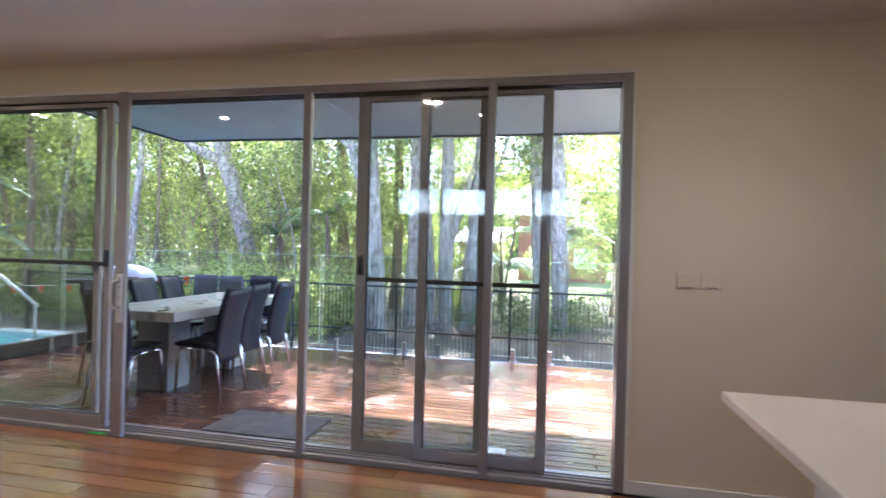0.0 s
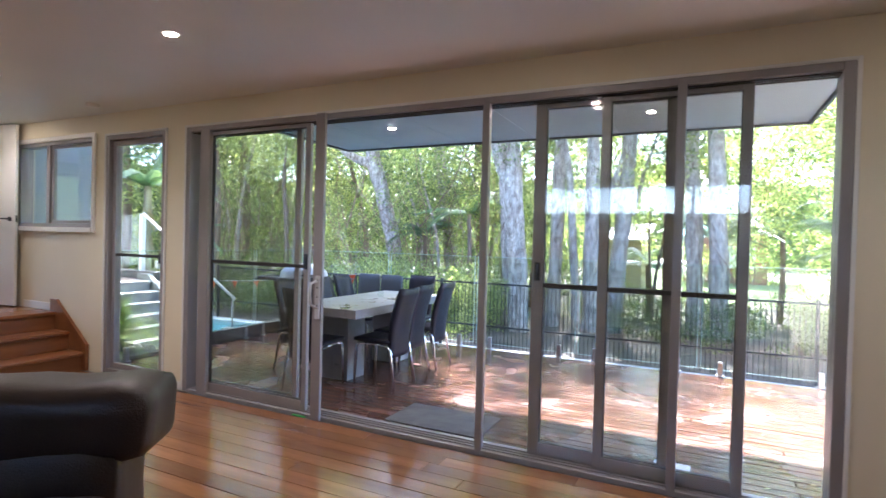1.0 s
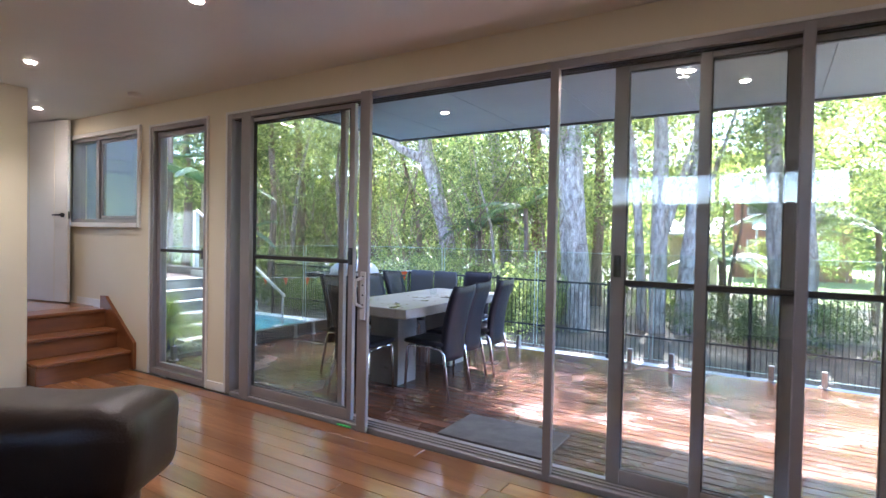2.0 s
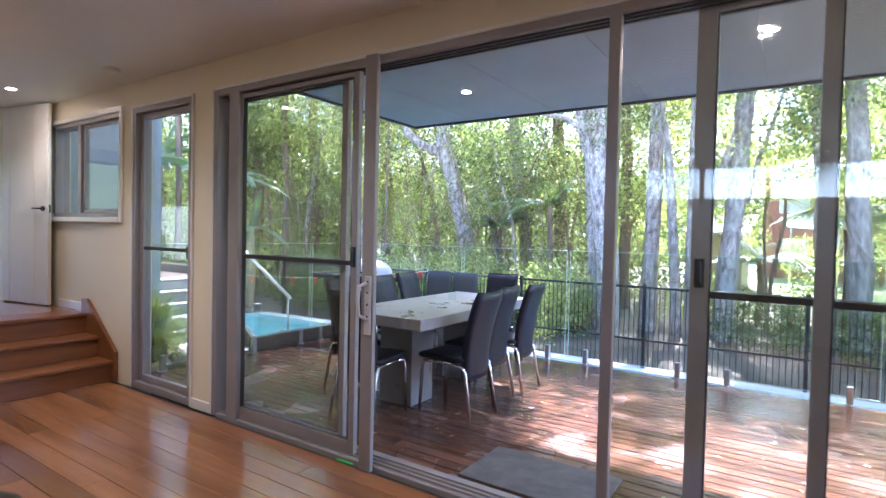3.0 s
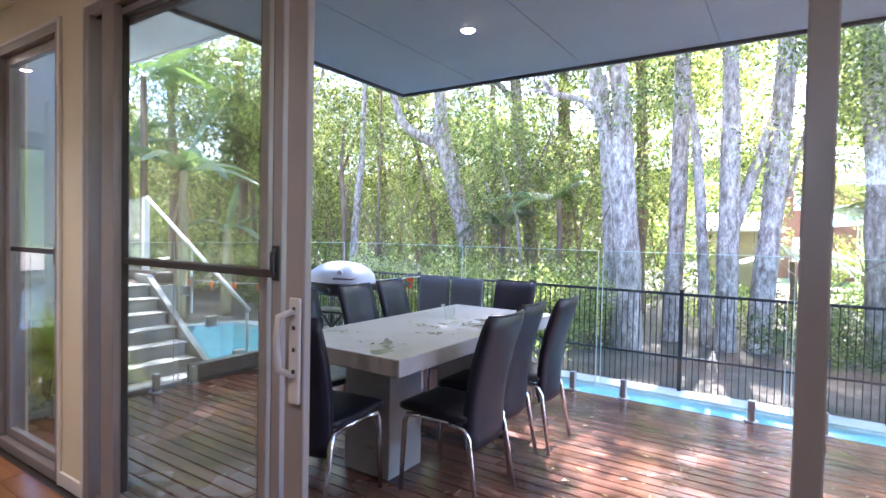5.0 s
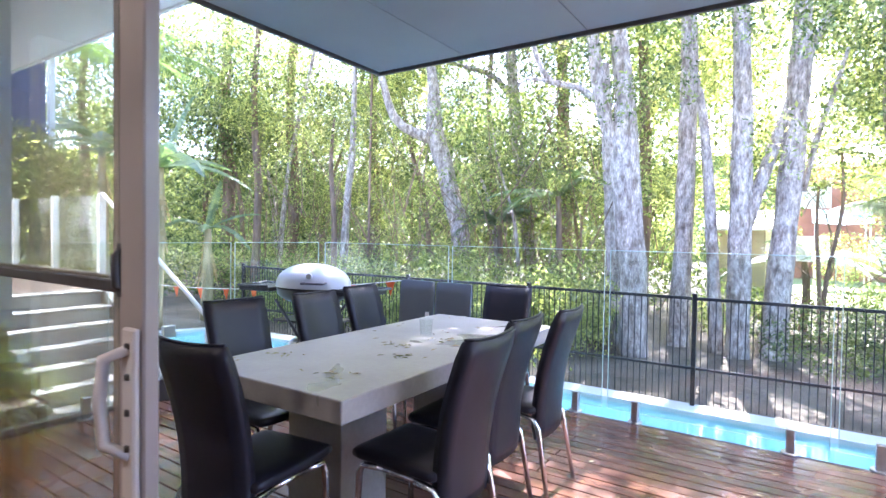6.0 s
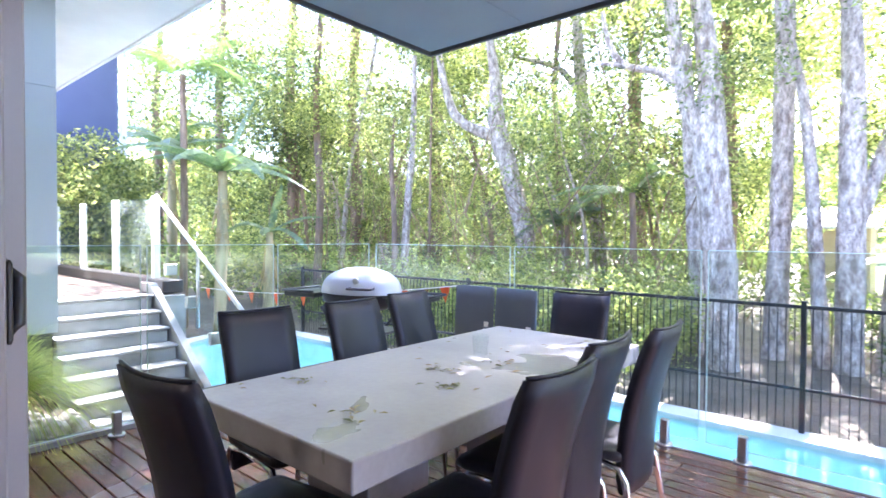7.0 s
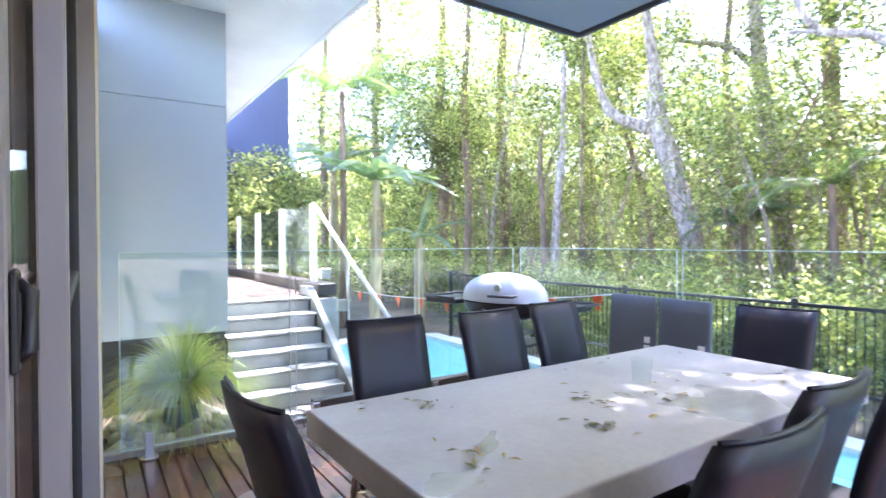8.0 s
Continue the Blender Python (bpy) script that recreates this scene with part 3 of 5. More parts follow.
# table
tb = thing("outdoor_table", "grey polished concrete dining table on two blocks, wet", "table")
part("tabletop", box(B(), -2.10, -1.245, 4.69, 6.55, 0.69, 0.775, 0.006, 2), CONC, tb)
part("pedestal", box(B(), -1.90, -1.57, 5.03, 5.33, 0.0, 0.69, 0.006, 2), CONC, tb)
part("pedestal", box(B(), -1.90, -1.57, 5.98, 6.28, 0.0, 0.69, 0.006, 2), CONC, tb)


def leather_chair():
    """Local: the sitter faces +y; the back stands at y = -0.2."""
    c = thing("dining_chair", "black vinyl high-back dining chair with chrome legs", "chair", group="chairs round the table")
    bm = B()
    n, w = 12, 0.172
    rows = []
    for i in range(n + 1):
        u = i / n
        z = 0.30 + 0.655 * u
        y = -0.20 - 0.115 * u ** 1.6 + 0.02 * math.sin(math.pi * u)
        ww = w * (0.94 + 0.08 * u)
        th = 0.022 if 0 < i < n else 0.012
        row = []
        for k in range(7):
            a = -1 + k / 3
            row.append((a * ww, y - 0.022 * (1 - a * a) , z + (0.007 * a * a if i == n else 0), th))
        rows.append(row)
    fr = [[bm.verts.new((x, y + t, z)) for x, y, z, t in r] for r in rows]
    bk = [[bm.verts.new((x, y - t, z)) for x, y, z, t in r] for r in rows]
    for i in range(n):
        for k in range(6):
            bm.faces.new((fr[i][k], fr[i][k + 1], fr[i + 1][k + 1], fr[i + 1][k])).smooth = True
            bm.faces.new((bk[i][k], bk[i + 1][k], bk[i + 1][k + 1], bk[i][k + 1])).smooth = True
        bm.faces.new((fr[i][0], fr[i + 1][0], bk[i + 1][0], bk[i][0])).smooth = True
        bm.faces.new((fr[i][6], bk[i][6], bk[i + 1][6], fr[i + 1][6])).smooth = True
    for k in range(6):
        bm.faces.new((fr[n][k], fr[n][k + 1], bk[n][k + 1], bk[n][k])).smooth = True
        bm.faces.new((fr[0][k], bk[0][k], bk[0][k + 1], fr[0][k + 1])).smooth = True
    back = part("backrest", bm, LEATHER, c)
    pts = [(x, y, z + 0.006) for x, y, z, t in rows[n]]
    part("piping", tube(B(), pts, 0.006, 6), LEATHER, back)
    bm = cushion(-0.19, 0.19, -0.20, 0.22, 0.425, 0.475, 0.024, 0.003)
    part("seat", bm, LEATHER, c)
    for sx in (-1, 1):
        pts = [(sx * 0.172, -0.10, 0.418), (sx * 0.172, -0.19, 0.405), (sx * 0.176, -0.215, 0.36), (sx * 0.19, -0.28, 0.0)]
        part("leg", tube(B(), pts, [0.013, 0.014, 0.015, 0.011], 10), CHROME, c)
        pts = [(sx * 0.172, 0.08, 0.418), (sx * 0.172, 0.165, 0.408), (sx * 0.172, 0.185, 0.37), (sx * 0.18, 0.20, 0.0)]
        part("leg", tube(B(), pts, [0.013, 0.014, 0.015, 0.011], 10), CHROME, c)
        part("side_rail", tube(B(), [(sx * 0.172, -0.10, 0.418), (sx * 0.172, 0.08, 0.418)], 0.012, 8), CHROME, c)
    return c


chair = leather_chair()
spots = [(-1.255, 5.17, 88), (-1.33, 5.64, 91), (-1.275, 6.07, 91), (-2.225, 5.175, -94), (-2.17, 5.73, -89), (-2.255, 6.26, -86), (-1.715, 6.645, 187), (-1.72, 4.735, 6)]
chair.matrix_basis = pose(spots[0][0], spots[0][1], 0, 0, 0, spots[0][2])
for x, y, a in spots[1:]:
    copy_thing(chair, pose(x, y, 0, 0, 0, a))

# barbecue
q = thing("barbecue", "portable gas barbecue with a rounded grey hood on a trolley", "barbecue", (-3.71, 6.86, 0), 12)
bm = B()
bmesh.ops.create_uvsphere(bm, u_segments=32, v_segments=16, radius=1)
bmesh.ops.delete(bm, geom=[v for v in bm.verts if v.co.z < -0.01], context="VERTS")
for v in bm.verts:
    v.co = Vector((v.co.x * 0.37, v.co.y * 0.27, 0.84 + (max(v.co.z, 0) ** 0.8) * 0.215))
for f in bm.faces:
    f.smooth = True
hood = part("hood", bm, HOOD, q)
part("hood_handle", tube(B(), [(0.08, -0.255, 0.90), (0.08, -0.30, 0.895), (0.27, -0.255, 0.895), (0.27, -0.20, 0.90)], 0.011, 8), BLACK, hood)
bm = tube(B(), [(0.12, -0.222, 0.955), (0.12, -0.244, 0.953)], 0.026, 20)
part("badge", bm, STEEL, hood)
bm = B()
bmesh.ops.create_uvsphere(bm, u_segments=28, v_segments=12, radius=1)
bmesh.ops.delete(bm, geom=[v for v in bm.verts if v.co.z > 0.01], context="VERTS")
for v in bm.verts:
    v.co = Vector((v.co.x * 0.365, v.co.y * 0.265, 0.83 - (abs(v.co.z) ** 0.7) * 0.15))
for f in bm.faces:
    f.smooth = True
part("firebox", bm, BLACK, q)
for sx in (-1, 1):
    bm = box(B(), min(sx * 0.37, sx * 0.70), max(sx * 0.35, sx * 0.66), -0.19, 0.19, 0.79, 0.83, 0.008, 2)
    sh = part("side_table", bm, BLACK, q)
    part("table_rim", tube(B(), [(sx * 0.36, -0.2, 0.84), (sx * 0.70, -0.2, 0.84), (sx * 0.70, 0.2, 0.84), (sx * 0.36, 0.2, 0.84)], 0.011, 8), BLACK, sh)
    for sy in (-1, 1):
        part("leg", tube(B(), [(sx * 0.28, sy * 0.18, 0.72), (-sx * 0.30, sy * 0.20, 0.02)], 0.014, 8), BLACK, q)
part("shelf", box(B(), -0.32, 0.32, -0.17, 0.17, 0.52, 0.54, 0.004), BLACK, q)
part("control_knob", tube(B(), [(0.0, -0.25, 0.77), (0.0, -0.29, 0.765)], 0.026, 14), BLACK, q)
part("gas_bottle", cushion(-0.24, -0.02, -0.11, 0.11, 0.02, 0.36, 0.08, 0.0), STEEL, q, "small pale gas bottle under the shelf")

# two dark body boards leaning on the glass
for x, a in ((-2.80, 2), (-2.42, -1)):
    e = thing("body_board", "dark grey body board with pale lettering stripe, leaning upright", "board", (x, 7.19, 0.0), a, "leaning boards")
    bm = cushion(-0.18, 0.18, -0.02, 0.02, 0.0, 0.93, 0.018, 0.0)
    b = part("board", bm, mat("charcoal_foam", (0.075, 0.09, 0.10), 0.6, (0.095, 0.11, 0.12), 3, 120, 0.1), e)
    bm = B()
    for k in range(5):
        box(bm, 0.11, 0.15, -0.0235, -0.0205, 0.40 + 0.055 * k, 0.44 + 0.055 * k)
    part("lettering", bm, TRIM, b, "pale lettering bars")
    b.rotation_euler = (radians(-4), 0, 0)

# bottle on the table, simplified to an open cup
e = thing("glass_tumbler", "clear open cup standing in for a crumpled plastic bottle on the table", "tumbler", (-1.70, 5.82, 0.777))
bm = tube(B(), [(0, 0, 0.0), (0, 0, 0.004), (0, 0, 0.09)], [0.03, 0.032, 0.038], 16, False)
part("cup", bm, POOLG, e)

# ---- pool fence of frameless glass ----
GZ0, GZ1 = 0.07, 1.24


def glass_panel(p0, p1, group, steps=2, z0=GZ0, z1=GZ1):
    (x0, y0), (x1, y1) = p0, p1
    L = math.hypot(x1 - x0, y1 - y0)
    a = math.degrees(math.atan2(y1 - y0, x1 - x0))
    e = thing("glass_fence_panel", "frameless clear glass pool fence panel on steel spigots", "glass fence", (x0, y0, 0), a, group)
    g = part("pane", box(B(), 0.02, L - 0.02, -0.006, 0.006, z0, z1, 0.002), POOLG, e)
    g.visible_shadow = False
    part("polished_edge", frame_ring(B(), 0.018, L - 0.018, -0.0065, 0.0065, z0 - 0.003, z1 + 0.003, 0.005), EDGE, g)
    for k in range(steps):
        x = L * (0.16 + 0.68 * k / max(1, steps - 1))
        s = part("spigot", box(B(), x - 0.025, x + 0.025, -0.025, 0.025, 0.0, 0.16, 0.004), STEEL, e)
        part("base_plate", cyl(B(), x, 0, 0.0, 0.012, 0.05, 16), STEEL, s)
    return e


FY = 7.365
xs = [-4.10, -2.53, -1.15, 0.23, 1.61, 2.99, 4.37]
for a, b in zip(xs, xs[1:]):
    glass_panel((a, FY), (b, FY), "pool fence panels")
ys = [4.25, 5.3, 6.3, 7.33]
for a, b in zip(ys, ys[1:]):
    glass_panel((-4.12, a), (-4.12, b), "pool fence panels")

# ---- pool, stairs and the upper house ----
WATER_Z = -0.62
GROUND_Z = -0.60
# pool basin: an uneven long shape behind the deck
PX0, PX1, PY0, PY1 = -9.6, 6.5, 7.5, 9.72


def pool_outline(k):
    pts = []
    for i in range(13):
        u = i / 12
        pts.append((PX0 + k * 0 + (PX1 - PX0) * u, PY1 + k + 0.10 * math.sin(4 * u)))
    for i in range(9):
        u = i / 8
        pts.append((PX1 + k, PY1 + k - (PY1 - PY0 + 2 * k) * u))
    for i in range(9):
        u = i / 8
        x = PX1 - (PX1 + 4.4) * u
        pts.append((x, PY0 - k))
    pts += [(-4.7 - k * 0.5, 6.6 - k), (-6.2, 6.55 - k), (-8.0, 6.7 - k), (-9.3 - k, 7.4 - k), (-9.9 - k, 8.6)]
    return pts


def sheet(bm, pts, z):
    return bm.faces.new([bm.verts.new((x, y, z)) for x, y in pts])


bm = B()
inner = pool_outline(0.0)
lo = [bm.verts.new((x, y, -1.9)) for x, y in inner]
hi = [bm.verts.new((x, y, GROUND_Z + 0.02)) for x, y in inner]
bm.faces.new(lo)
for i in range(len(lo)):
    j = (i + 1) % len(lo)
    bm.faces.new((lo[i], lo[j], hi[j], hi[i]))
tagged(part("pool_basin", bm, POOLT), "pale turquoise swimming pool shell", "pool", kind="structure")
wm = bpy.data.materials.new("pool_water")
wm.use_nodes = True
t = wm.node_tree
t.nodes.remove(t.nodes["Principled BSDF"])
tr = t.nodes.new("ShaderNodeBsdfTransparent")
tr.inputs[0].default_value = (0.78, 0.96, 0.97, 1)
gl = t.nodes.new("ShaderNodeBsdfGlossy")
gl.inputs["Roughness"].default_value = 0.02
fr = mirror_share(t, 0.02)
nz = t.nodes.new("ShaderNodeTexNoise")
nz.inputs["Scale"].default_value = 5.0
bp = t.nodes.new("ShaderNodeBump")
bp.inputs["Strength"].default_value = 0.12
bp.inputs["Distance"].default_value = 0.05
t.links.new(nz.outputs["Fac"], bp.inputs["Height"])
t.links.new(bp.outputs[0], gl.inputs["Normal"])
mx = t.nodes.new("ShaderNodeMixShader")
t.links.new(fr.outputs[0], mx.inputs[0])
t.links.new(tr.outputs[0], mx.inputs[1])
t.links.new(gl.outputs[0], mx.inputs[2])
t.links.new(mx.outputs[0], t.nodes["Material Output"].inputs[0])
bm = B()
sheet(bm, inner, WATER_Z)
ob = tagged(part("water", bm, wm), "clear turquoise pool water", "water", kind="structure")
ob.visible_shadow = False
# coping ring
outer = pool_outline(0.32)
bm = B()
a0 = [bm.verts.new((x, y, GROUND_Z + 0.03)) for x, y in inner]
a1 = [bm.verts.new((x, y, GROUND_Z + 0.03)) for x, y in outer]
b0 = [bm.verts.new((x, y, GROUND_Z - 0.06)) for x, y in inner]
for i in range(len(a0)):
    j = (i + 1) % len(a0)
    bm.faces.new((a0[i], a0[j], a1[j], a1[i]))
    bm.faces.new((a0[i], b0[i], b0[j], a0[j]))
tagged(part("pool_coping", bm, COPING), "pale stone coping round the pool", "coping", kind="structure")

# the ground: one sheet to the horizon, with the pool left open
bm = B()
far = [(-600, 900), (600, 900), (600, -600), (-600, -600)]
ring = [(-14, 13), (9, 13), (9, 2.0), (-14, 2.0)]
vo = [bm.verts.new((x, y, GROUND_Z - 0.01)) for x, y in far]
vr = [bm.verts.new((x, y, GROUND_Z - 0.01)) for x, y in ring]
for i in range(4):
    j = (i + 1) % 4
    bm.faces.new((vo[i], vo[j], vr[j], vr[i]))
vi = [bm.verts.new((x, y, GROUND_Z - 0.01)) for x, y in pool_outline(0.30)]
es = []
for loop in (vr, vi):
    for i in range(len(loop)):
        a, b = loop[i], loop[(i + 1) % len(loop)]
        e = bm.edges.get((a, b)) or bm.edges.new((a, b))
        es.append(e)
bmesh.ops.triangle_fill(bm, edges=es, use_beauty=True)
tagged(part("ground", bm, LITTER), "brown leaf litter under the trees", "ground", kind="structure")
bm = B()
n = 40
rim = [(-9.0, 75.0)]
for k in range(n + 1):
    u = k / n
    rim.append((-9.0 + 75.0 * u if u > 0.35 else -9.0 + 28.0 * u, 75.0 - 150.0 * u if u < 0.41 else 13.4 + 3.0 * u + 0.7 * noise.noise(Vector((k * 0.8, 0, 0)))))
rim.append((66.0, 75.0))
sheet(bm, rim, GROUND_Z + 0.02)
tagged(part("lawn", bm, LAWN), "sunlit mown lawn behind the trees", "lawn", kind="structure")

# outside stair of concrete, beside the upper house
st = thing("garden_stairs", "weathered concrete stairs rising beside the house", "stairs", kind="structure")
for i in range(7):
    x = -4.98 - 0.19 * i
    part("step", box(B(), -7.2, x, 5.2, 6.12, -0.5 if i == 0 else -0.20 + 0.145 * (i - 1), -0.20 + 0.145 * i, 0.008), STEPC, st)
    part("tread", box(B(), x - 0.21, x + 0.02, 5.19, 6.13, -0.198 + 0.145 * i, -0.172 + 0.145 * i, 0.006), STEPC, st)
bm = B()
prof = [(-4.95, -0.25), (-4.95, -0.14), (-6.25, 0.80), (-6.5, 0.80), (-6.5, -0.25)]
vs = [bm.verts.new((x, 6.15, z)) for x, z in prof]
f = bm.faces.new(vs)
ex = bmesh.ops.extrude_face_region(bm, geom=[f])
bmesh.ops.translate(bm, verts=[v for v in ex["geom"] if isinstance(v, bmesh.types.BMVert)], vec=(0, 0.07, 0))
part("stringer", bm, STEPC, st)
terrace = tagged(part("terrace", box(B(), -13.0, -6.2, 5.2, 6.5, -0.6, 0.66), STEPC), "raised concrete terrace above the stairs", "terrace", kind="structure")
TERRB = mat("weathered_brown_boards", (0.17, 0.115, 0.085), 0.6, (0.10, 0.07, 0.055), 3, 50, 0.2, stretch=(0.3, 3, 3), piece=0.4, grain=0.4)
for k in range(8):
    part("board", box(B(), -13.0, -6.33, 5.205 + 0.137 * k, 5.335 + 0.137 * k, 0.661, 0.702, 0.003), TERRB, terrace)
bm = box(B(), -13.0, -6.3, 6.30, 6.52, 0.68, 0.82, 0.01)
tagged(part("terrace_kerb", bm, DARKT), "dark timber edge along the terrace", "kerb", kind="structure")
bal = thing("glass_balustrade", "glass balustrade with white posts on the terrace", "balustrade")
for i, x in enumerate((-6.75, -8.0, -9.3, -10.6)):
    part("post", box(B(), x - 0.035, x + 0.035, 6.37, 6.44, 0.80, 1.76, 0.004), TRIM, bal)
    if i < 3:
        g = part("pane", box(B(), x - 1.24, x - 0.04, 6.40, 6.41, 0.90, 1.74), POOLG, bal)
        g.visible_shadow = False
rail = thing("stair_balustrade", "sloping white stair rail on slim steel posts", "balustrade")
bm = B()
tube(bm, [(-6.72, 6.40, 1.76), (-4.62, 6.40, 0.50)], 0.022, 10)
part("top_rail", bm, TRIM, rail)
for x, z0, z1 in ((-4.66, -0.40, 0.51), (-5.70, 0.36, 1.14)):
    part("rail_post", tube(B(), [(x, 6.40, z0), (x, 6.40, z1)], 0.016, 10), STEEL, rail)
for k in range(4):
    x = -4.75 - 0.5 * k
    part("clamp", box(B(), x - 0.03, x + 0.03, 6.30, 6.42, -0.05 + 0.31 * k, 0.07 + 0.31 * k, 0.006), STEEL, rail)

# upper house wing
UX, UY = -5.55, 5.17
bm = B()
box(bm, -13, UX, 4.16, UY, 0.50, 2.505)
box(bm, -13, UX, 4.16, UY, 2.515, 3.345)
box(bm, -12.99, UX - 0.012, 4.17, UY - 0.012, 2.50, 2.52)
tagged(part("wing_wall", bm, CLAD), "pale blue-grey sheeted wall of the upper house", "wall", kind="structure")
# Solid box; its charcoal colour stands for shade below the wing wall.
tagged(part("wing_base", box(B(), -13, UX - 0.25, 4.16, 5.19, -0.6, 0.5), FASCIA), "charcoal block coloured as the shaded recess under the upper house wall", "wall", kind="structure")
tagged(part("wing_eave", box(B(), -12.5, -3.06, 4.16, 6.08, 3.35, 3.45), EAVE), "white sheeted eave of the upper house", "eave", kind="structure")
bm = box(B(), -12.5, -3.04, 6.08, 6.12, 3.33, 3.55, 0.004)
tagged(part("wing_gutter", bm, EAVE), "white gutter along the eave", "gutter", kind="structure")
bm = box(B(), -12.6, -12.4, 4.3, 7.9, 0.8, 5.0)
tagged(part("far_wing", bm, NAVY), "navy clad wall further along the house", "wall", kind="structure")
tagged(part("downpipe", box(B(), -12.38, -12.28, 7.92, 8.02, 0.8, 5.0), EAVE), "white downpipe at the corner of the navy wall", "downpipe")

# garden bed with pebbles and a grass tree
bed = tagged(part("garden_bed", box(B(), -5.8, -4.24, 4.18, 5.18, -0.6, -0.08), LITTER), "dark garden bed between deck and house", "garden bed", kind="structure")
tagged(part("bed_kerb", box(B(), -4.30, -4.21, 4.18, 5.42, -0.3, 0.03, 0.006), STEPC), "grey concrete kerb of the garden bed", "kerb", kind="structure")
rng = np.random.RandomState(5)
peb = []
for k in range(3):
    bm = B()
    bmesh.ops.create_icosphere(bm, subdivisions=2, radius=1)
    for v in bm.verts:
        v.co = v.co * (1 + 0.22 * noise.noise(v.co * 1.7 + Vector((k * 7, 0, 0))))
        v.co.z *= 0.62
    for f in bm.faces:
        f.smooth = True
    me = bpy.data.meshes.new("pebble")
    bm.to_mesh(me)
    bm.free()
    me.materials.append(STONE)
    peb.append(me)
for k in range(90):
    o = new("pebble", peb[k % 3])
    r = rng.uniform(0.035, 0.085)
    o.matrix_basis = Matrix.Translation((rng.uniform(-5.1, -4.36), rng.uniform(4.25, 5.1), -0.075 + rng.uniform(0, 0.05))) @ Euler(rng.uniform(-1, 1, 3)).to_matrix().to_4x4() @ Matrix.Diagonal((r * 1.2, r, r, 1))
    o.parent = bed
gt = thing("potted_grass_plant", "spiky fine-leaved grass plant in a blue pot", "plant", (-4.75, 4.68, -0.08))
bm = tube(B(), [(0, 0, 0), (0, 0, 0.10), (0, 0, 0.20), (0, 0, 0.215)], [0.09, 0.125, 0.115, 0.125], 20)
part("pot", bm, POT, gt)
part("trunk", tube(B(), [(0, 0, 0.2), (0.005, 0, 0.36)], [0.045, 0.055], 10), BARKR, gt)


def blades(count, reach, droop, width, z0, seed, base=0.03):
    """Arching grass blades from one centre."""
    r = np.random.RandomState(seed)
    V, F = [], []
    for _ in range(count):
        a, e = r.uniform(0, 6.283), r.uniform(0.15, 1.45)
        L = reach * r.uniform(0.7, 1.05)
        c, s = math.cos(a), math.sin(a)
        w = width * r.uniform(0.7, 1.2)
        i0 = len(V)
        for k in range(6):
            u = k / 5
            d = L * u * math.cos(e)
            z = z0 + L * u * math.sin(e) - droop * L * u * u * (0.5 + 0.6 * math.cos(e))
            ww = w * (1 - 0.85 * u)
            px, py = base * c + d * c, base * s + d * s
            V += [(px - s * ww, py + c * ww, z), (px + s * ww, py - c * ww, z)]
        for k in range(5):
            q = i0 + 2 * k
            F.append((q, q + 1, q + 3, q + 2))
    return V, F


def raw(name, V, F, material, parent=None, label=""):
    me = bpy.data.meshes.new(name)
    me.from_pydata(V, [], F)
    me.materials.append(material)
    o = new(name, me)
    if parent is not None:
        o.parent = parent
    if label:
        o["label"] = label
    return o


V, F = blades(1250, 0.84, 0.72, 0.0042, 0.36, 11)
raw("leaves", V, F, leaf_mat("grass_tree_leaf", (0.24, 0.33, 0.11), (0.42, 0.46, 0.20), 0.45), gt)
V, F = blades(160, 0.6, 1.1, 0.004, 0.30, 12)
raw("dead_skirt", V, F, leaf_mat("dry_leaf", (0.28, 0.20, 0.10), (0.40, 0.30, 0.15), 0.2), gt)

# ---- black metal pool fence ----
FNY, FZ0, FZ1 = 10.06, -0.56, 0.675
for i in range(9):
    x0 = -9.13 + 2.05 * i
    e = thing("metal_fence_panel", "black tubular steel pool fence panel", "fence", (x0, FNY, 0), 0, "pool fence bays")
    part("post", box(B(), -0.025, 0.025, -0.025, 0.025, GROUND_Z - 0.05, FZ1 + 0.04, 0.004), FENCE, e)
    part("top_rail", box(B(), 0.025, 2.025, -0.017, 0.017, FZ1 - 0.035, FZ1, 0.004), FENCE, e)
    part("bottom_rail", box(B(), 0.025, 2.025, -0.017, 0.017, FZ0 + 0.40, FZ0 + 0.43, 0.004), FENCE, e)
    bar = bpy.data.meshes.new("picket")
    bm = box(B(), -0.005, 0.005, -0.005, 0.005, FZ0 + 0.02, FZ1 - 0.03)
    bm.to_mesh(bar)
    bm.free()
    bar.materials.append(FENCE)
    for k in range(27):
        o = new("picket", bar)
        o.location = (0.0735 + 0.0732 * k, 0, 0)
        o.parent = e

# flags on a string
fl = thing("pennant_string", "orange pennants hanging from a white string over the pool", "bunting")
p0, p1 = Vector((-6.9, 7.0, 0.66)), Vector((-2.95, 7.25, 0.92))


def on_string(u):
    p = p0.lerp(p1, u)
    p.z -= 0.30 * u * (1 - u)
    return p


part("string", tube(B(), [on_string(k / 16) for k in range(17)], 0.004, 6), TRIM, fl)
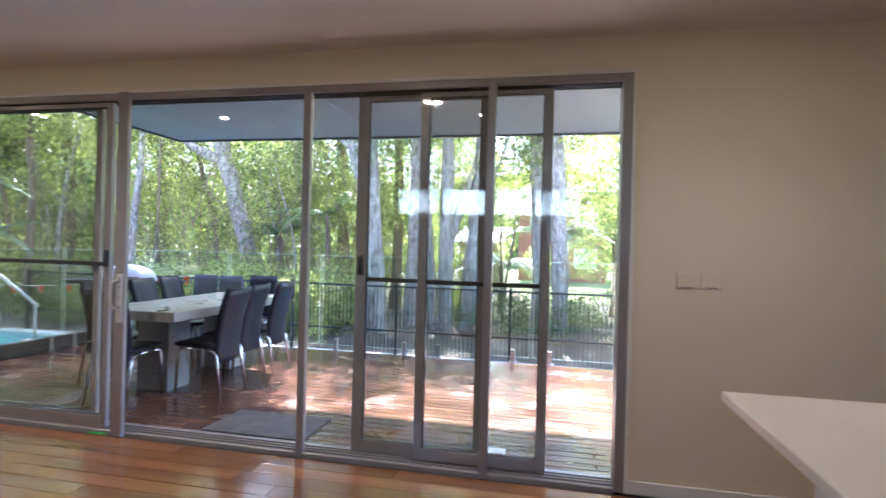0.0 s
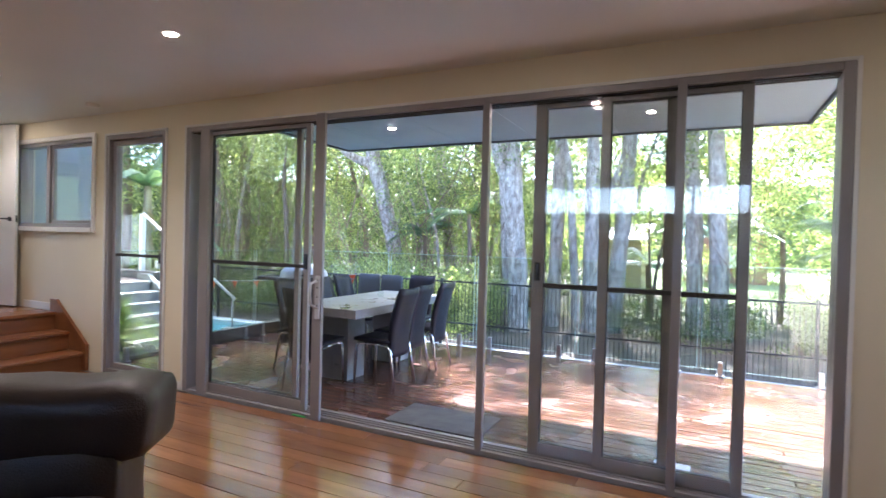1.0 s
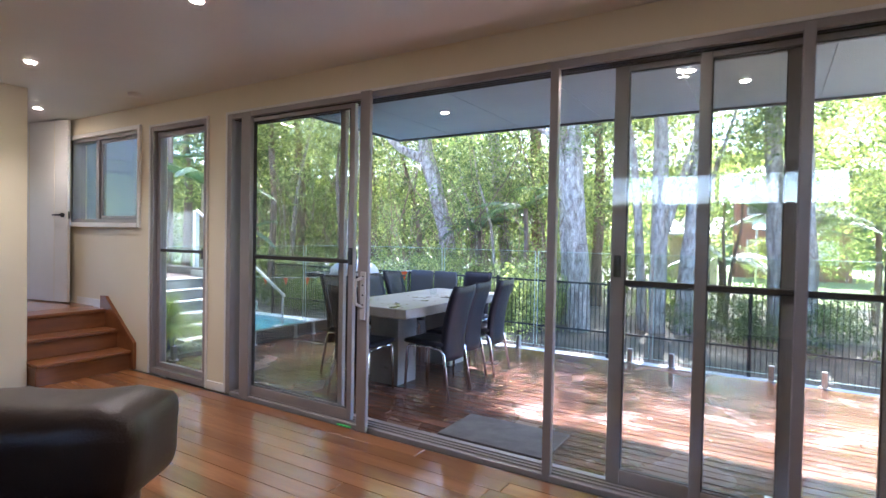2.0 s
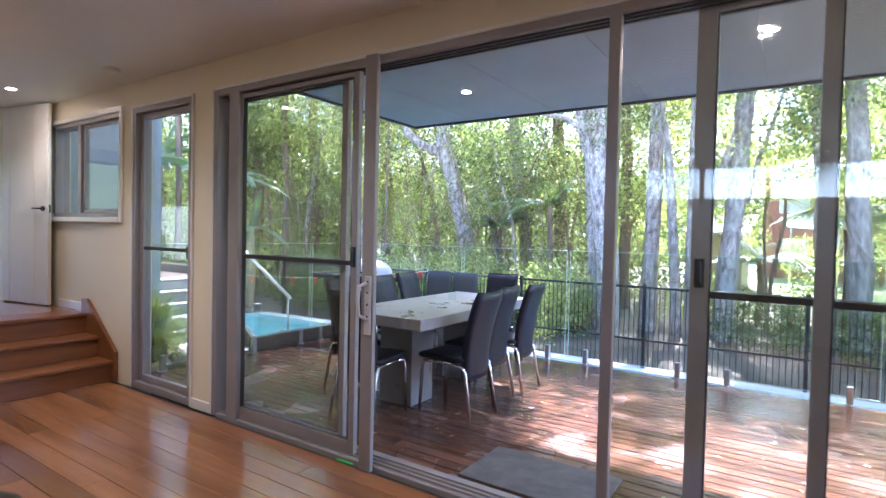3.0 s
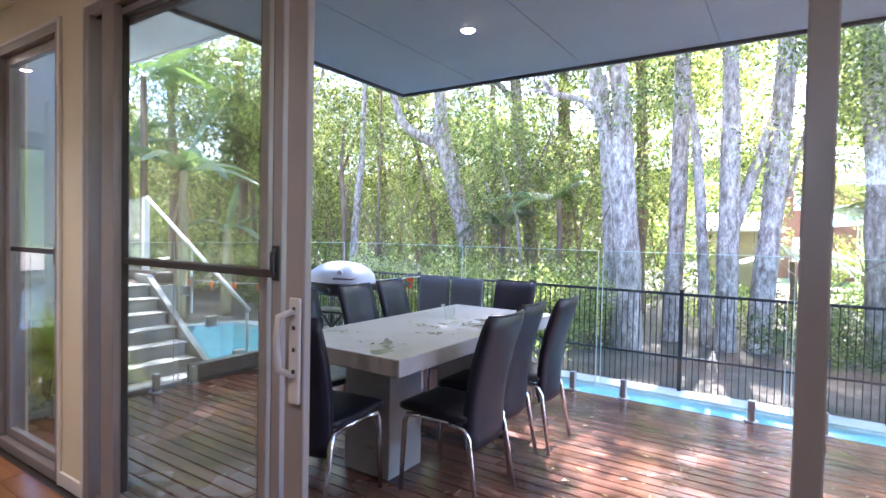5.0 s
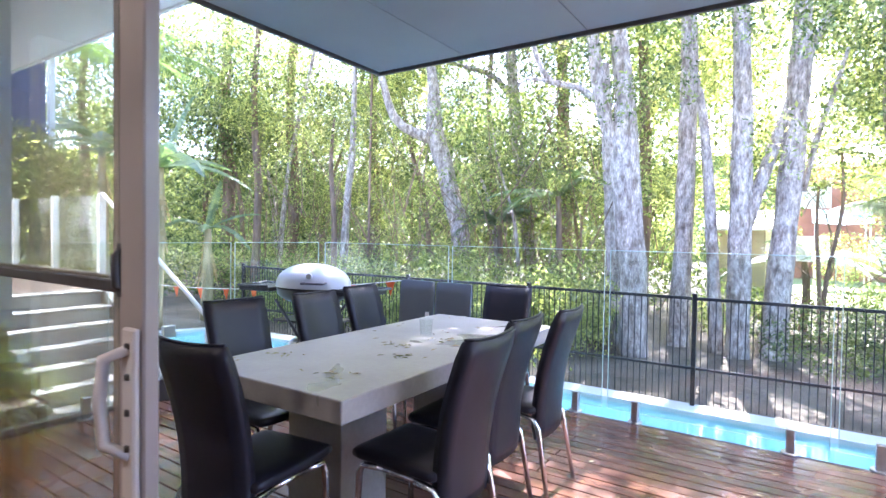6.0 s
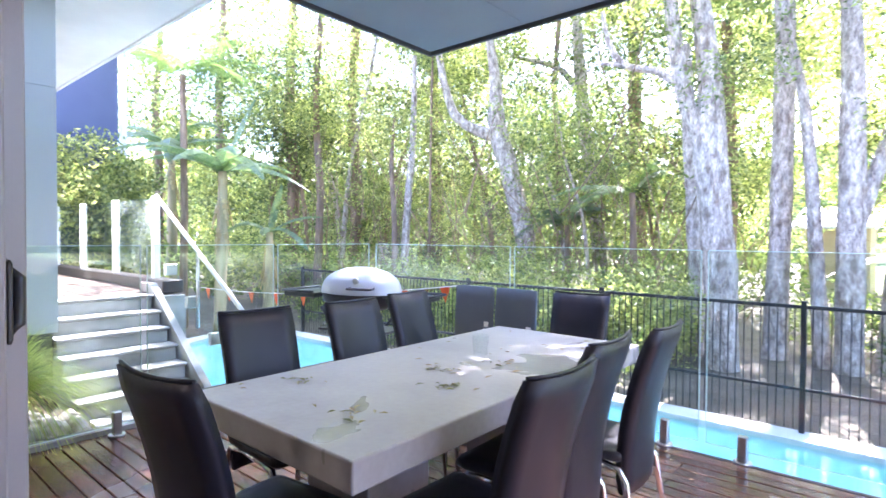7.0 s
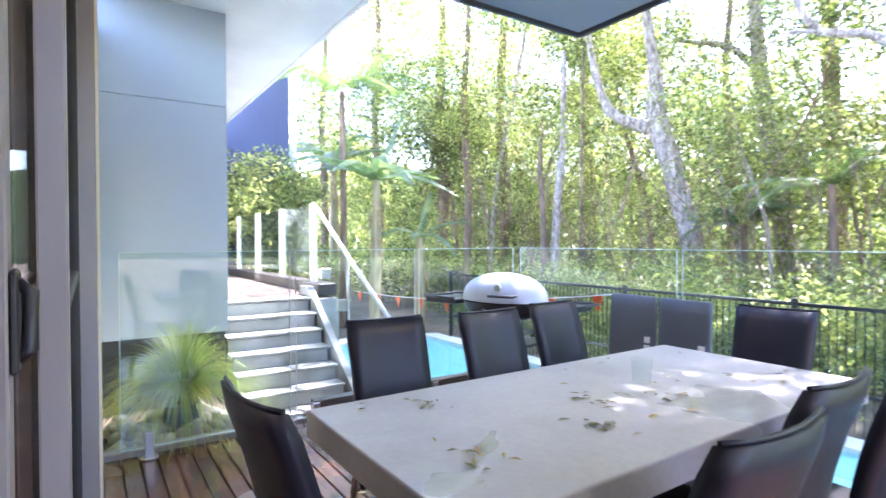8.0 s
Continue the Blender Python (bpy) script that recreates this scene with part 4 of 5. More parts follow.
for k in range(9):
    p = on_string(0.04 + 0.115 * k)
    bm = B()
    for dy in (-0.002, 0.002):
        bm.verts.new((p.x - 0.055, p.y + dy, p.z)), bm.verts.new((p.x + 0.055, p.y + dy, p.z)), bm.verts.new((p.x, p.y + dy + 0.01, p.z - 0.13))
    bm.verts.ensure_lookup_table()
    v = bm.verts
    bm.faces.new((v[0], v[1], v[2]))
    bm.faces.new((v[5], v[4], v[3]))
    for a, b in ((0, 1), (1, 2), (2, 0)):
        bm.faces.new((v[a], v[b], v[b + 3], v[a + 3]))
    part("pennant", bm, ORANGE, fl)

# ---- trees ----


def leaf_cloud(centres, radii, count, size, seed, flat=0.8):
    """Small pointed leaves scattered in and on clumps, denser at each clump's skin."""
    count, size = int(count * 1.4), size * 0.83
    r = np.random.RandomState(seed)
    centres, radii = np.array(centres, float), np.array(radii, float)
    pick = r.choice(len(centres), count, p=radii ** 2 / np.sum(radii ** 2))
    d = r.normal(size=(count, 3))
    d /= np.linalg.norm(d, axis=1)[:, None]
    rad = radii[pick] * (0.35 + 0.75 * r.uniform(0, 1, count) ** 0.55)
    d[:, 2] *= flat
    c = centres[pick] + d * rad[:, None]
    u = r.normal(size=(count, 3))
    u /= np.linalg.norm(u, axis=1)[:, None]
    w = np.cross(u, r.normal(size=(count, 3)))
    w /= np.linalg.norm(w, axis=1)[:, None]
    s = size * r.uniform(0.6, 1.35, count)[:, None]
    bend = np.cross(u, w) * s * 0.18
    P = np.stack([c - u * s, c + w * s * 0.42 + bend, c + u * s, c - w * s * 0.42 + bend], 1).reshape(-1, 3)
    me = bpy.data.meshes.new("leaves")
    me.vertices.add(count * 4)
    me.vertices.foreach_set("co", P.astype(np.float32).ravel())
    me.loops.add(count * 4)
    me.loops.foreach_set("vertex_index", np.arange(count * 4, dtype=np.int32))
    me.polygons.add(count)
    me.polygons.foreach_set("loop_start", np.arange(0, count * 4, 4, dtype=np.int32))
    me.update(calc_edges=True)
    me.validate()
    return me


def rough_tube(bm, pts, radii, seg=14, lump=0.1, seed=0):
    """A trunk or limb with an uneven skin, its rings laid along a smooth line."""
    P = [Vector(p) for p in pts]
    fine, rad = [], []
    for i in range(len(P) - 1):
        a, b = P[i], P[i + 1]
        n = max(2, int((b - a).length / 0.22))
        pa, pb = P[max(i - 1, 0)], P[min(i + 2, len(P) - 1)]
        for k in range(n):
            u = k / n
            q = 0.5 * ((2 * a) + (b - pa) * u + (2 * pa - 5 * a + 4 * b - pb) * u * u + (3 * a - pa - 3 * b + pb) * u ** 3)
            fine.append(q)
            rad.append(radii[i] * (1 - u) + radii[i + 1] * u)
    fine.append(P[-1])
    rad.append(radii[-1])
    n0 = len(bm.verts)
    tube(bm, fine, rad, seg)
    bm.verts.ensure_lookup_table()
    for i in range(n0, len(bm.verts)):
        v = bm.verts[i]
        ring = (i - n0) // seg
        if ring < len(fine):
            c = fine[ring]
            q = Vector((v.co.x * 5, v.co.y * 5, v.co.z * 1.1 + seed))
            d = (v.co - c).normalized()
            g = Vector((d.x * 3.4, d.y * 3.4, v.co.z * 0.55 + d.z * 3.4 + seed))
            v.co = c + (v.co - c) * (1 + lump * 1.6 * noise.noise(q) + lump * 0.9 * noise.noise(g) + lump * 0.5 * noise.noise(g * 2.3))
    return bm


def tree(label, stems, crown, leafm, seed, bark=None, count=6000, size=0.06, group="garden trees", name="tree", flat=0.75):
    e = thing(name, label, "tree", tuple(stems[0][0][0]), 0, group)
    o = Vector(stems[0][0][0])
    bm = B()
    for k, (pts, radii) in enumerate(stems):
        if k == 0:
            rough_tube(bm, [Vector(p) - o for p in pts], radii, 26, 0.12, seed)
            part("trunk", bm, bark or BARK, e)
        else:
            bm = B()
            rough_tube(bm, [Vector(p) - o for p in pts], radii, 10, 0.11, seed + k)
            part("limb", bm, bark or BARK, e)
    if crown:
        r = random.Random(seed)
        cs, rs = [], []
        for (cx, cy, cz), rad, n in crown:
            for _ in range(n):
                a, b = r.uniform(0, 6.283), r.uniform(-1, 1)
                k = rad * r.uniform(0.2, 1.0)
                cs.append((cx - o.x + k * math.cos(a) * math.sqrt(1 - b * b), cy - o.y + k * math.sin(a) * math.sqrt(1 - b * b), cz - o.z + 0.75 * k * b))
                rs.append(rad * r.uniform(0.16, 0.34))
        me = leaf_cloud(cs, rs, int(count * 1.3), size, seed, flat)
        me.materials.append(leafm)
        c = new("crown", me)
        c.parent = e
        c["kind"] = "stuff"
    return e


G = GROUND_Z - 0.1
PB = "paperbark tree with pale flaking bark"
tree(PB, [([(-7.1, 15.24, -0.7), (-7.13, 15.23, -0.12), (-7.28, 15.17, 1.6), (-7.63, 14.96, 3.17), (-7.83, 14.85, 3.95), (-7.91, 14.82, 5.17), (-8.06, 14.76, 6.46), (-8.29, 14.66, 9.03)], [0.278, 0.232, 0.232, 0.232, 0.219, 0.142, 0.103, 0.058]), ([(-7.82, 14.85, 3.81), (-8.29, 14.52, 3.99), (-8.71, 14.23, 4.37), (-8.96, 14.08, 5.3), (-9.16, 13.97, 6.44), (-9.55, 13.74, 8.16)], [0.168, 0.129, 0.116, 0.09, 0.071, 0.045])],
     [((-8.3, 15.7, 9.5), 3.2, 16), ((-10.3, 15.7, 8.5), 2.6, 10)], LEAF_A, 1, count=9000)
tree(PB, [([(-6.49, 18.14, -0.7), (-6.53, 18.12, 0.02), (-6.7, 18.05, 1.99), (-7.04, 17.89, 4.94), (-7.22, 17.83, 7.24), (-7.43, 17.77, 10.69)], [0.248, 0.207, 0.2, 0.178, 0.148, 0.089]), ([(-7.11, 17.85, 5.44), (-7.6, 17.53, 6.09), (-8.21, 17.1, 6.33), (-8.74, 16.72, 6.48)], [0.104, 0.089, 0.067, 0.044])],
     [((-7.4, 18.3, 10), 3, 14)], LEAF_B, 2, count=7000)
tree(PB, [([(-2.19, 12.59, -0.7), (-2.24, 12.58, 0.44), (-2.34, 12.55, 1.7), (-2.41, 12.53, 2.78), (-2.42, 12.55, 3.59), (-2.53, 12.5, 4.58), (-2.66, 12.45, 6.21), (-2.79, 12.43, 8.73)], [0.252, 0.235, 0.235, 0.243, 0.17, 0.146, 0.122, 0.073]), ([(-2.39, 12.53, 2.42), (-2.69, 12.34, 3.32), (-2.86, 12.25, 4.4), (-2.98, 12.21, 5.66), (-3.17, 12.13, 7.82)], [0.122, 0.122, 0.114, 0.089, 0.049]), ([(-2.82, 12.26, 3.63), (-3.08, 12.08, 3.84), (-3.45, 11.82, 3.92), (-3.65, 11.69, 4.3), (-3.73, 11.65, 4.75)], [0.057, 0.057, 0.049, 0.041, 0.028]), ([(-3.45, 11.82, 3.92), (-3.78, 11.58, 3.96), (-3.93, 11.48, 3.75)], [0.032, 0.024, 0.016])],
     [((-2.8, 12.9, 8.2), 2.6, 16), ((-4.3, 12.7, 7.2), 1.8, 8), ((-2.4, 13.8, 8.4), 1.8, 8)], LEAF_A, 3, count=9000)
tree(PB, [([(-2.68, 13.34, -0.7), (-2.79, 13.33, 1.54), (-2.9, 13.29, 3.03), (-3.0, 13.26, 4.53)], [0.153, 0.144, 0.117, 0.081])],
     [((-3.0, 13.7, 7.5), 1.6, 6)], LEAF_B, 33, count=2500)
tree(PB, [([(-1.73, 13.89, -0.7), (-1.73, 13.9, -0.52), (-1.7, 13.96, 0.76), (-1.68, 14.02, 2.54), (-1.68, 14.07, 4.22), (-1.72, 14.08, 5.5), (-1.83, 14.08, 8.46)], [0.223, 0.186, 0.169, 0.16, 0.151, 0.133, 0.08])],
     [((-1.8, 14.5, 8.6), 2.4, 12)], LEAF_B, 4, count=6500)
tree(PB, [([(-1.06, 13.63, -0.7), (-1.14, 13.61, 0.62), (-1.25, 13.58, 2.19), (-1.37, 13.53, 3.48), (-1.51, 13.46, 4.21), (-1.66, 13.37, 4.95)], [0.125, 0.108, 0.091, 0.075, 0.058, 0.042])],
     [((-2.2, 13.6, 6.6), 1.4, 6)], LEAF_A, 5, count=2500)
tree(PB, [([(-0.75, 13.48, -0.7), (-0.75, 13.52, 0.29), (-0.75, 13.55, 1.54), (-0.75, 13.57, 2.43), (-0.78, 13.59, 3.68), (-0.83, 13.6, 5.1), (-0.94, 13.59, 7.77)], [0.209, 0.184, 0.176, 0.168, 0.136, 0.128, 0.072]), ([(-0.68, 13.6, 1.54), (-0.41, 13.82, 2.61), (-0.17, 14.01, 3.42), (0.06, 14.21, 4.31), (0.34, 14.42, 5.03), (0.68, 14.69, 6.19)], [0.104, 0.104, 0.096, 0.08, 0.064, 0.04])],
     [((-0.9, 15.2, 8.4), 2.2, 12), ((0.9, 15.0, 7.0), 1.6, 8)], LEAF_A, 6, count=8000)
tree(PB, [([(-0.27, 13.7, -0.7), (-0.21, 13.77, 0.13), (-0.15, 13.85, 1.37), (-0.05, 13.96, 2.78), (-0.0, 14.03, 4.01), (0.03, 14.08, 5.07), (0.06, 14.18, 7.71)], [0.238, 0.19, 0.174, 0.174, 0.166, 0.143, 0.079]), ([(0.11, 14.05, 2.16), (0.27, 14.19, 3.05), (0.47, 14.35, 3.75), (0.67, 14.52, 4.55)], [0.048, 0.044, 0.04, 0.032])],
     [((0.1, 15.5, 8.6), 2.2, 12), ((1.7, 15.2, 7.2), 1.6, 8)], LEAF_B, 7, count=8000)
tree(PB, [([(-6.57, 21.15, -0.7), (-6.59, 21.15, 0.4), (-6.66, 21.17, 3.07), (-6.8, 21.15, 5.93), (-6.92, 21.14, 8.6), (-7.04, 21.15, 11.66)], [0.289, 0.241, 0.232, 0.215, 0.172, 0.12])],
     [((-7.0, 22.1, 10.5), 3.2, 12)], LEAF_C, 8, count=6000, bark=BARKR)
tree(PB, [([(-10.05, 13.77, -0.7), (-10.02, 13.81, 0.68), (-9.97, 13.89, 2.32), (-9.9, 13.99, 3.81), (-9.91, 14.04, 6.03)], [0.128, 0.107, 0.094, 0.08, 0.06])],
     [((-9.9, 15.0, 7), 2.6, 10)], LEAF_A, 9, count=6000)
tree(PB, [([(1.52, 14.69, -0.7), (1.51, 14.69, -0.4), (1.46, 14.71, 1.18), (1.36, 14.71, 3.21), (1.27, 14.71, 4.84), (1.14, 14.7, 7.28)], [0.242, 0.202, 0.183, 0.174, 0.165, 0.119])],
     [((1.1, 16.4, 8.6), 2.2, 12)], LEAF_A, 10, count=7000)
tree(PB, [([(2.03, 14.26, -0.7), (2.02, 14.26, -0.46), (1.95, 14.26, 1.25), (1.87, 14.25, 3.08), (1.78, 14.24, 4.78), (1.65, 14.23, 7.95)], [0.238, 0.198, 0.198, 0.181, 0.154, 0.099])],
     [((1.6, 16.6, 9.0), 2.3, 12)], LEAF_B, 11, count=7000)
tree(PB, [([(-3.21, 17.41, -0.7), (-3.2, 17.43, 0.53), (-3.17, 17.5, 2.6), (-3.24, 17.51, 4.39), (-3.32, 17.5, 6.32)], [0.193, 0.161, 0.149, 0.137, 0.112])],
     [((-3.3, 18.1, 8.4), 2.2, 10)], LEAF_B, 12, count=5000, bark=BARKR)
tree("slender bushland tree among dense undergrowth", [([(-14.09, 10.9, -0.7), (-14.09, 10.92, 0.48), (-14.08, 10.98, 2.56), (-14.22, 10.95, 4.79), (-14.16, 11.05, 7.17), (-14.28, 11.03, 9.24)], [0.161, 0.134, 0.12, 0.1, 0.08, 0.047])],
     [((-14.3, 11.0, 5.5), 3.2, 14), ((-13.8, 12.0, 9), 3.4, 14)], LEAF_A, 40, count=9000, bark=BARKR)
tree("slender bushland tree among dense undergrowth", [([(-15.17, 13.81, -0.7), (-15.17, 13.83, 0.33), (-15.16, 13.9, 2.86), (-15.33, 13.86, 5.56), (-15.26, 13.99, 8.45), (-15.4, 13.96, 10.97)], [0.253, 0.211, 0.19, 0.158, 0.127, 0.074])],
     [((-15.4, 14.0, 5.5), 3.2, 14), ((-14.9, 15.0, 9), 3.4, 14)], LEAF_C, 41, count=9000, bark=BARKR)
tree("slender bushland tree among dense undergrowth", [([(-12.75, 13.07, -0.7), (-12.75, 13.09, 0.46), (-12.75, 13.16, 2.68), (-12.89, 13.12, 5.07), (-12.83, 13.24, 7.61), (-12.95, 13.21, 9.84)], [0.138, 0.115, 0.103, 0.086, 0.069, 0.04])],
     [((-12.9, 13.2, 5.5), 3.2, 14), ((-12.4, 14.2, 9), 3.4, 14)], LEAF_B, 42, count=9000, bark=BARKR)
tree("slender bushland tree among dense undergrowth", [([(-14.26, 15.68, -0.7), (-14.26, 15.7, 0.3), (-14.26, 15.77, 2.97), (-14.43, 15.73, 5.83), (-14.36, 15.87, 8.89), (-14.51, 15.84, 11.56)], [0.247, 0.206, 0.186, 0.155, 0.124, 0.072])],
     [((-14.5, 15.8, 5.5), 3.2, 14), ((-14.0, 16.8, 9), 3.4, 14)], LEAF_A, 43, count=9000, bark=BARKR)
tree("slender bushland tree among dense undergrowth", [([(-8.26, 18.72, -0.7), (-8.26, 18.74, 0.42), (-8.25, 18.81, 2.94), (-8.42, 18.77, 5.65), (-8.35, 18.9, 8.53), (-8.49, 18.87, 11.06)], [0.137, 0.114, 0.102, 0.085, 0.068, 0.04])],
     [((-8.5, 18.9, 5.5), 3.2, 14), ((-8.0, 19.9, 9), 3.4, 14)], LEAF_C, 44, count=9000, bark=BARKR)
tree("slender bushland tree among dense undergrowth", [([(-12.66, 18.04, -0.7), (-12.66, 18.06, 0.27), (-12.66, 18.14, 3.09), (-12.84, 18.1, 6.11), (-12.76, 18.24, 9.34), (-12.92, 18.21, 12.16)], [0.24, 0.2, 0.18, 0.15, 0.12, 0.07])],
     [((-12.9, 18.2, 5.5), 3.2, 14), ((-12.4, 19.2, 9), 3.4, 14)], LEAF_B, 45, count=9000, bark=BARKR)
tree("slender bushland tree among dense undergrowth", [([(-16.64, 10.31, -0.7), (-16.64, 10.33, 0.41), (-16.64, 10.39, 2.63), (-16.78, 10.36, 5.02), (-16.72, 10.47, 7.56), (-16.85, 10.45, 9.79)], [0.155, 0.129, 0.116, 0.097, 0.077, 0.045])],
     [((-16.9, 10.4, 5.5), 3.2, 14), ((-16.4, 11.4, 9), 3.4, 14)], LEAF_A, 46, count=9000, bark=BARKR)

# far trees and undergrowth in arcs behind the named trees


def thicket(label, count, x0, x1, y0, y1, z0, z1, rmin, rmax, n, leafm, size, seed):
    r = random.Random(seed)
    cs = [(r.uniform(x0, x1), r.uniform(y0, y1), r.uniform(z0, z1)) for _ in range(n)]
    rs = [r.uniform(rmin, rmax) for _ in range(n)]
    me = leaf_cloud(cs, rs, count, size, seed, 0.85)
    me.materials.append(leafm)
    return tagged(new("thicket", me), label, "undergrowth", kind="stuff")


UG = "dense bush foliage behind the fence, in lighter and darker layers"
thicket(UG, 13050, -14, -3.2, 12.0, 14.5, -0.6, 0.6, 0.25, 0.6, 80, LEAF_A, 0.048, 101)
thicket(UG, 13050, -6.0, -2.7, 11.2, 13.5, -0.6, 0.6, 0.25, 0.5, 45, LEAF_B, 0.040, 102)
thicket(UG, 29000, -22, -3, 16.5, 20, -0.3, 4.0, 0.5, 1.1, 120, LEAF_A, 0.068, 115)
thicket(UG, 29000, -24, -4, 18, 23, 0.0, 10.0, 0.7, 1.5, 90, LEAF_C, 0.088, 103)
thicket(UG, 20300, -22, -2, 16, 21, 2.0, 9.0, 0.4, 1.0, 70, LEAF_B, 0.072, 104)
thicket(UG, 29000, -30, -13, 9, 20, -0.4, 8.0, 0.7, 1.4, 90, LEAF_A, 0.080, 105)
thicket(UG, 20300, -26, -13, 7, 15, 0, 6.0, 0.5, 1.1, 70, LEAF_B, 0.080, 106)
thicket(UG, 20300, -34, 30, 36, 46, 0, 11, 1.5, 3.0, 80, LEAF_C, 0.224, 107)
thicket(UG, 20300, -8, 26, 20, 36, 4.5, 12, 1.0, 2.2, 80, LEAF_B, 0.128, 108)
thicket(UG, 14500, 1.5, 14, 13, 17, 4.5, 10, 0.6, 1.4, 50, LEAF_B, 0.080, 109)
thicket(UG, 8700, -2, 5, 15.5, 18, -0.6, 0.2, 0.25, 0.5, 50, LEAF_A, 0.048, 110)
thicket(UG, 17400, 7, 16, 10, 20, -0.4, 7, 0.6, 1.2, 60, LEAF_A, 0.072, 111)
thicket(UG, 20300, -3.5, 8, 13.5, 20, 2.2, 7.0, 0.3, 0.9, 80, LEAF_B, 0.060, 116)
thicket(UG, 8700, -3.0, 5, 11.5, 13.5, 3.4, 6.5, 0.25, 0.6, 40, LEAF_A, 0.048, 117)
thicket(UG, 23200, 8, 34, 37.5, 41, -0.5, 8, 0.9, 1.8, 110, LEAF_B, 0.152, 118)
# Unseen leaf clumps added overhead to dapple the sun on deck, table and stairs.
thicket("unseen leaf clumps added overhead to break up the sun", 11000, -8, -1.0, 9.3, 14, 6.8, 10.5, 0.4, 0.9, 50, LEAF_A, 0.07, 120)
thicket("unseen leaf clumps added overhead to break up the sun", 6500, -4.8, -2.6, 7.2, 11, 5.6, 8.0, 0.45, 0.8, 16, LEAF_A, 0.064, 121)
thicket("unseen leaf clumps added overhead to break up the sun", 3600, -3.3, -1.6, 9.2, 11, 5.6, 7.2, 0.3, 0.55, 11, LEAF_A, 0.06, 125)
thicket("unseen leaf clumps added overhead to break up the sun", 2600, -7.5, -4.8, 7.2, 11, 5.6, 8.0, 0.35, 0.6, 14, LEAF_A, 0.064, 124)
thicket("leafy crowns of the trees beside the lawn", 24000, -4.5, 6, 16.0, 22, 5.2, 10, 0.4, 1.0, 75, LEAF_A, 0.066, 150)
thicket("leafy crowns of the trees beside the lawn", 15000, -3.5, 6, 15.0, 18.5, 4.2, 8, 0.3, 0.7, 70, LEAF_B, 0.052, 151)
thicket("leafy branches among the nearest trunks", 9000, -13, -3, 15.6, 17.2, 1.2, 5.8, 0.15, 0.45, 110, LEAF_B, 0.045, 152)
# Backing layer: the dark leaf colour supplies the shade between nearer leaves.
thicket(UG, 26000, -28, -1.5, 21.5, 25, -0.6, 6.0, 0.8, 1.6, 130, LEAF_C, 0.12, 130)
thicket(UG, 12000, -28, -1.0, 20, 25, 5.5, 12.0, 0.5, 1.3, 80, LEAF_A, 0.10, 131)
thicket(UG, 16000, -30, -14, 12, 22, -0.6, 5.0, 0.8, 1.5, 80, LEAF_C, 0.11, 132)
thicket(UG, 9000, -8.0, -2.6, 10.6, 13.0, -0.6, 0.9, 0.2, 0.45, 70, LEAF_B, 0.042, 133)
thicket(UG, 7000, -13, -4.0, 14.0, 16.4, 0.3, 3.2, 0.2, 0.55, 60, LEAF_B, 0.055, 134)
thicket("bright leafy shrub beside the terrace", 13050, -12.6, -10.6, 6.6, 7.9, 0.2, 3.0, 0.4, 0.7, 26, LEAF_B, 0.056, 112)
thicket("low green shrubs beside the pool", 8700, -10.5, -3.5, 10.4, 12.0, -0.6, 0.3, 0.25, 0.5, 40, LEAF_A, 0.048, 113)
# Denser unseen clump, added to hold the sun off table and tall window.
thicket("unseen leaf clumps added overhead to break up the sun", 10500, -5.0, -2.5, 7.6, 9.8, 5.4, 6.8, 0.4, 0.7, 24, LEAF_A, 0.064, 123)
thicket("hanging leafy branches over the lawn", 12000, 0.4, 9.0, 14.2, 18.5, 2.3, 6.0, 0.25, 0.65, 60, LEAF_A, 0.052, 140)
# LEAF_C here puts the shade at the foot of the trees into the leaf colour.
thicket("low ferns and shrubs at the edge of the lawn", 7000, -0.2, 7.0, 12.0, 14.4, -0.6, 0.2, 0.2, 0.42, 45, LEAF_C, 0.042, 141)
thicket(UG, 24000, 2.6, 20, 25.5, 32, 0.3, 7.5, 0.5, 1.1, 130, LEAF_A, 0.085, 142)
thicket(UG, 12000, -4.5, 2.4, 22.0, 25.5, 0.4, 6.5, 0.3, 0.8, 50, LEAF_B, 0.075, 143)
thicket("leafy trees behind the house", 9000, -7, 9, -9.5, -6.5, 1.0, 7.0, 0.5, 1.1, 60, LEAF_A, 0.09, 144)
# dark wooded slope that closes the distance
bm = B()
n = 60
for k in range(n):
    a0, a1 = math.pi * (-0.25 + 1.5 * k / n), math.pi * (-0.25 + 1.5 * (k + 1) / n)
    h0, h1 = (9 + 4 * noise.noise(Vector((7 * math.cos(a), 7 * math.sin(a), 0.5))) for a in (a0, a1))
    R = 62
    bm.faces.new([bm.verts.new(p) for p in ((R * math.cos(a0), R * math.sin(a0), -2), (R * math.cos(a1), R * math.sin(a1), -2), (R * math.cos(a1), R * math.sin(a1), h1), (R * math.cos(a0), R * math.sin(a0), h0))])
tagged(part("backdrop", bm, mat("far_woods", (0.05, 0.09, 0.025), 0.95, (0.12, 0.17, 0.05), 0.5, 3, 0.5, grain=0.9)), "distant wooded slope", "backdrop", kind="structure")

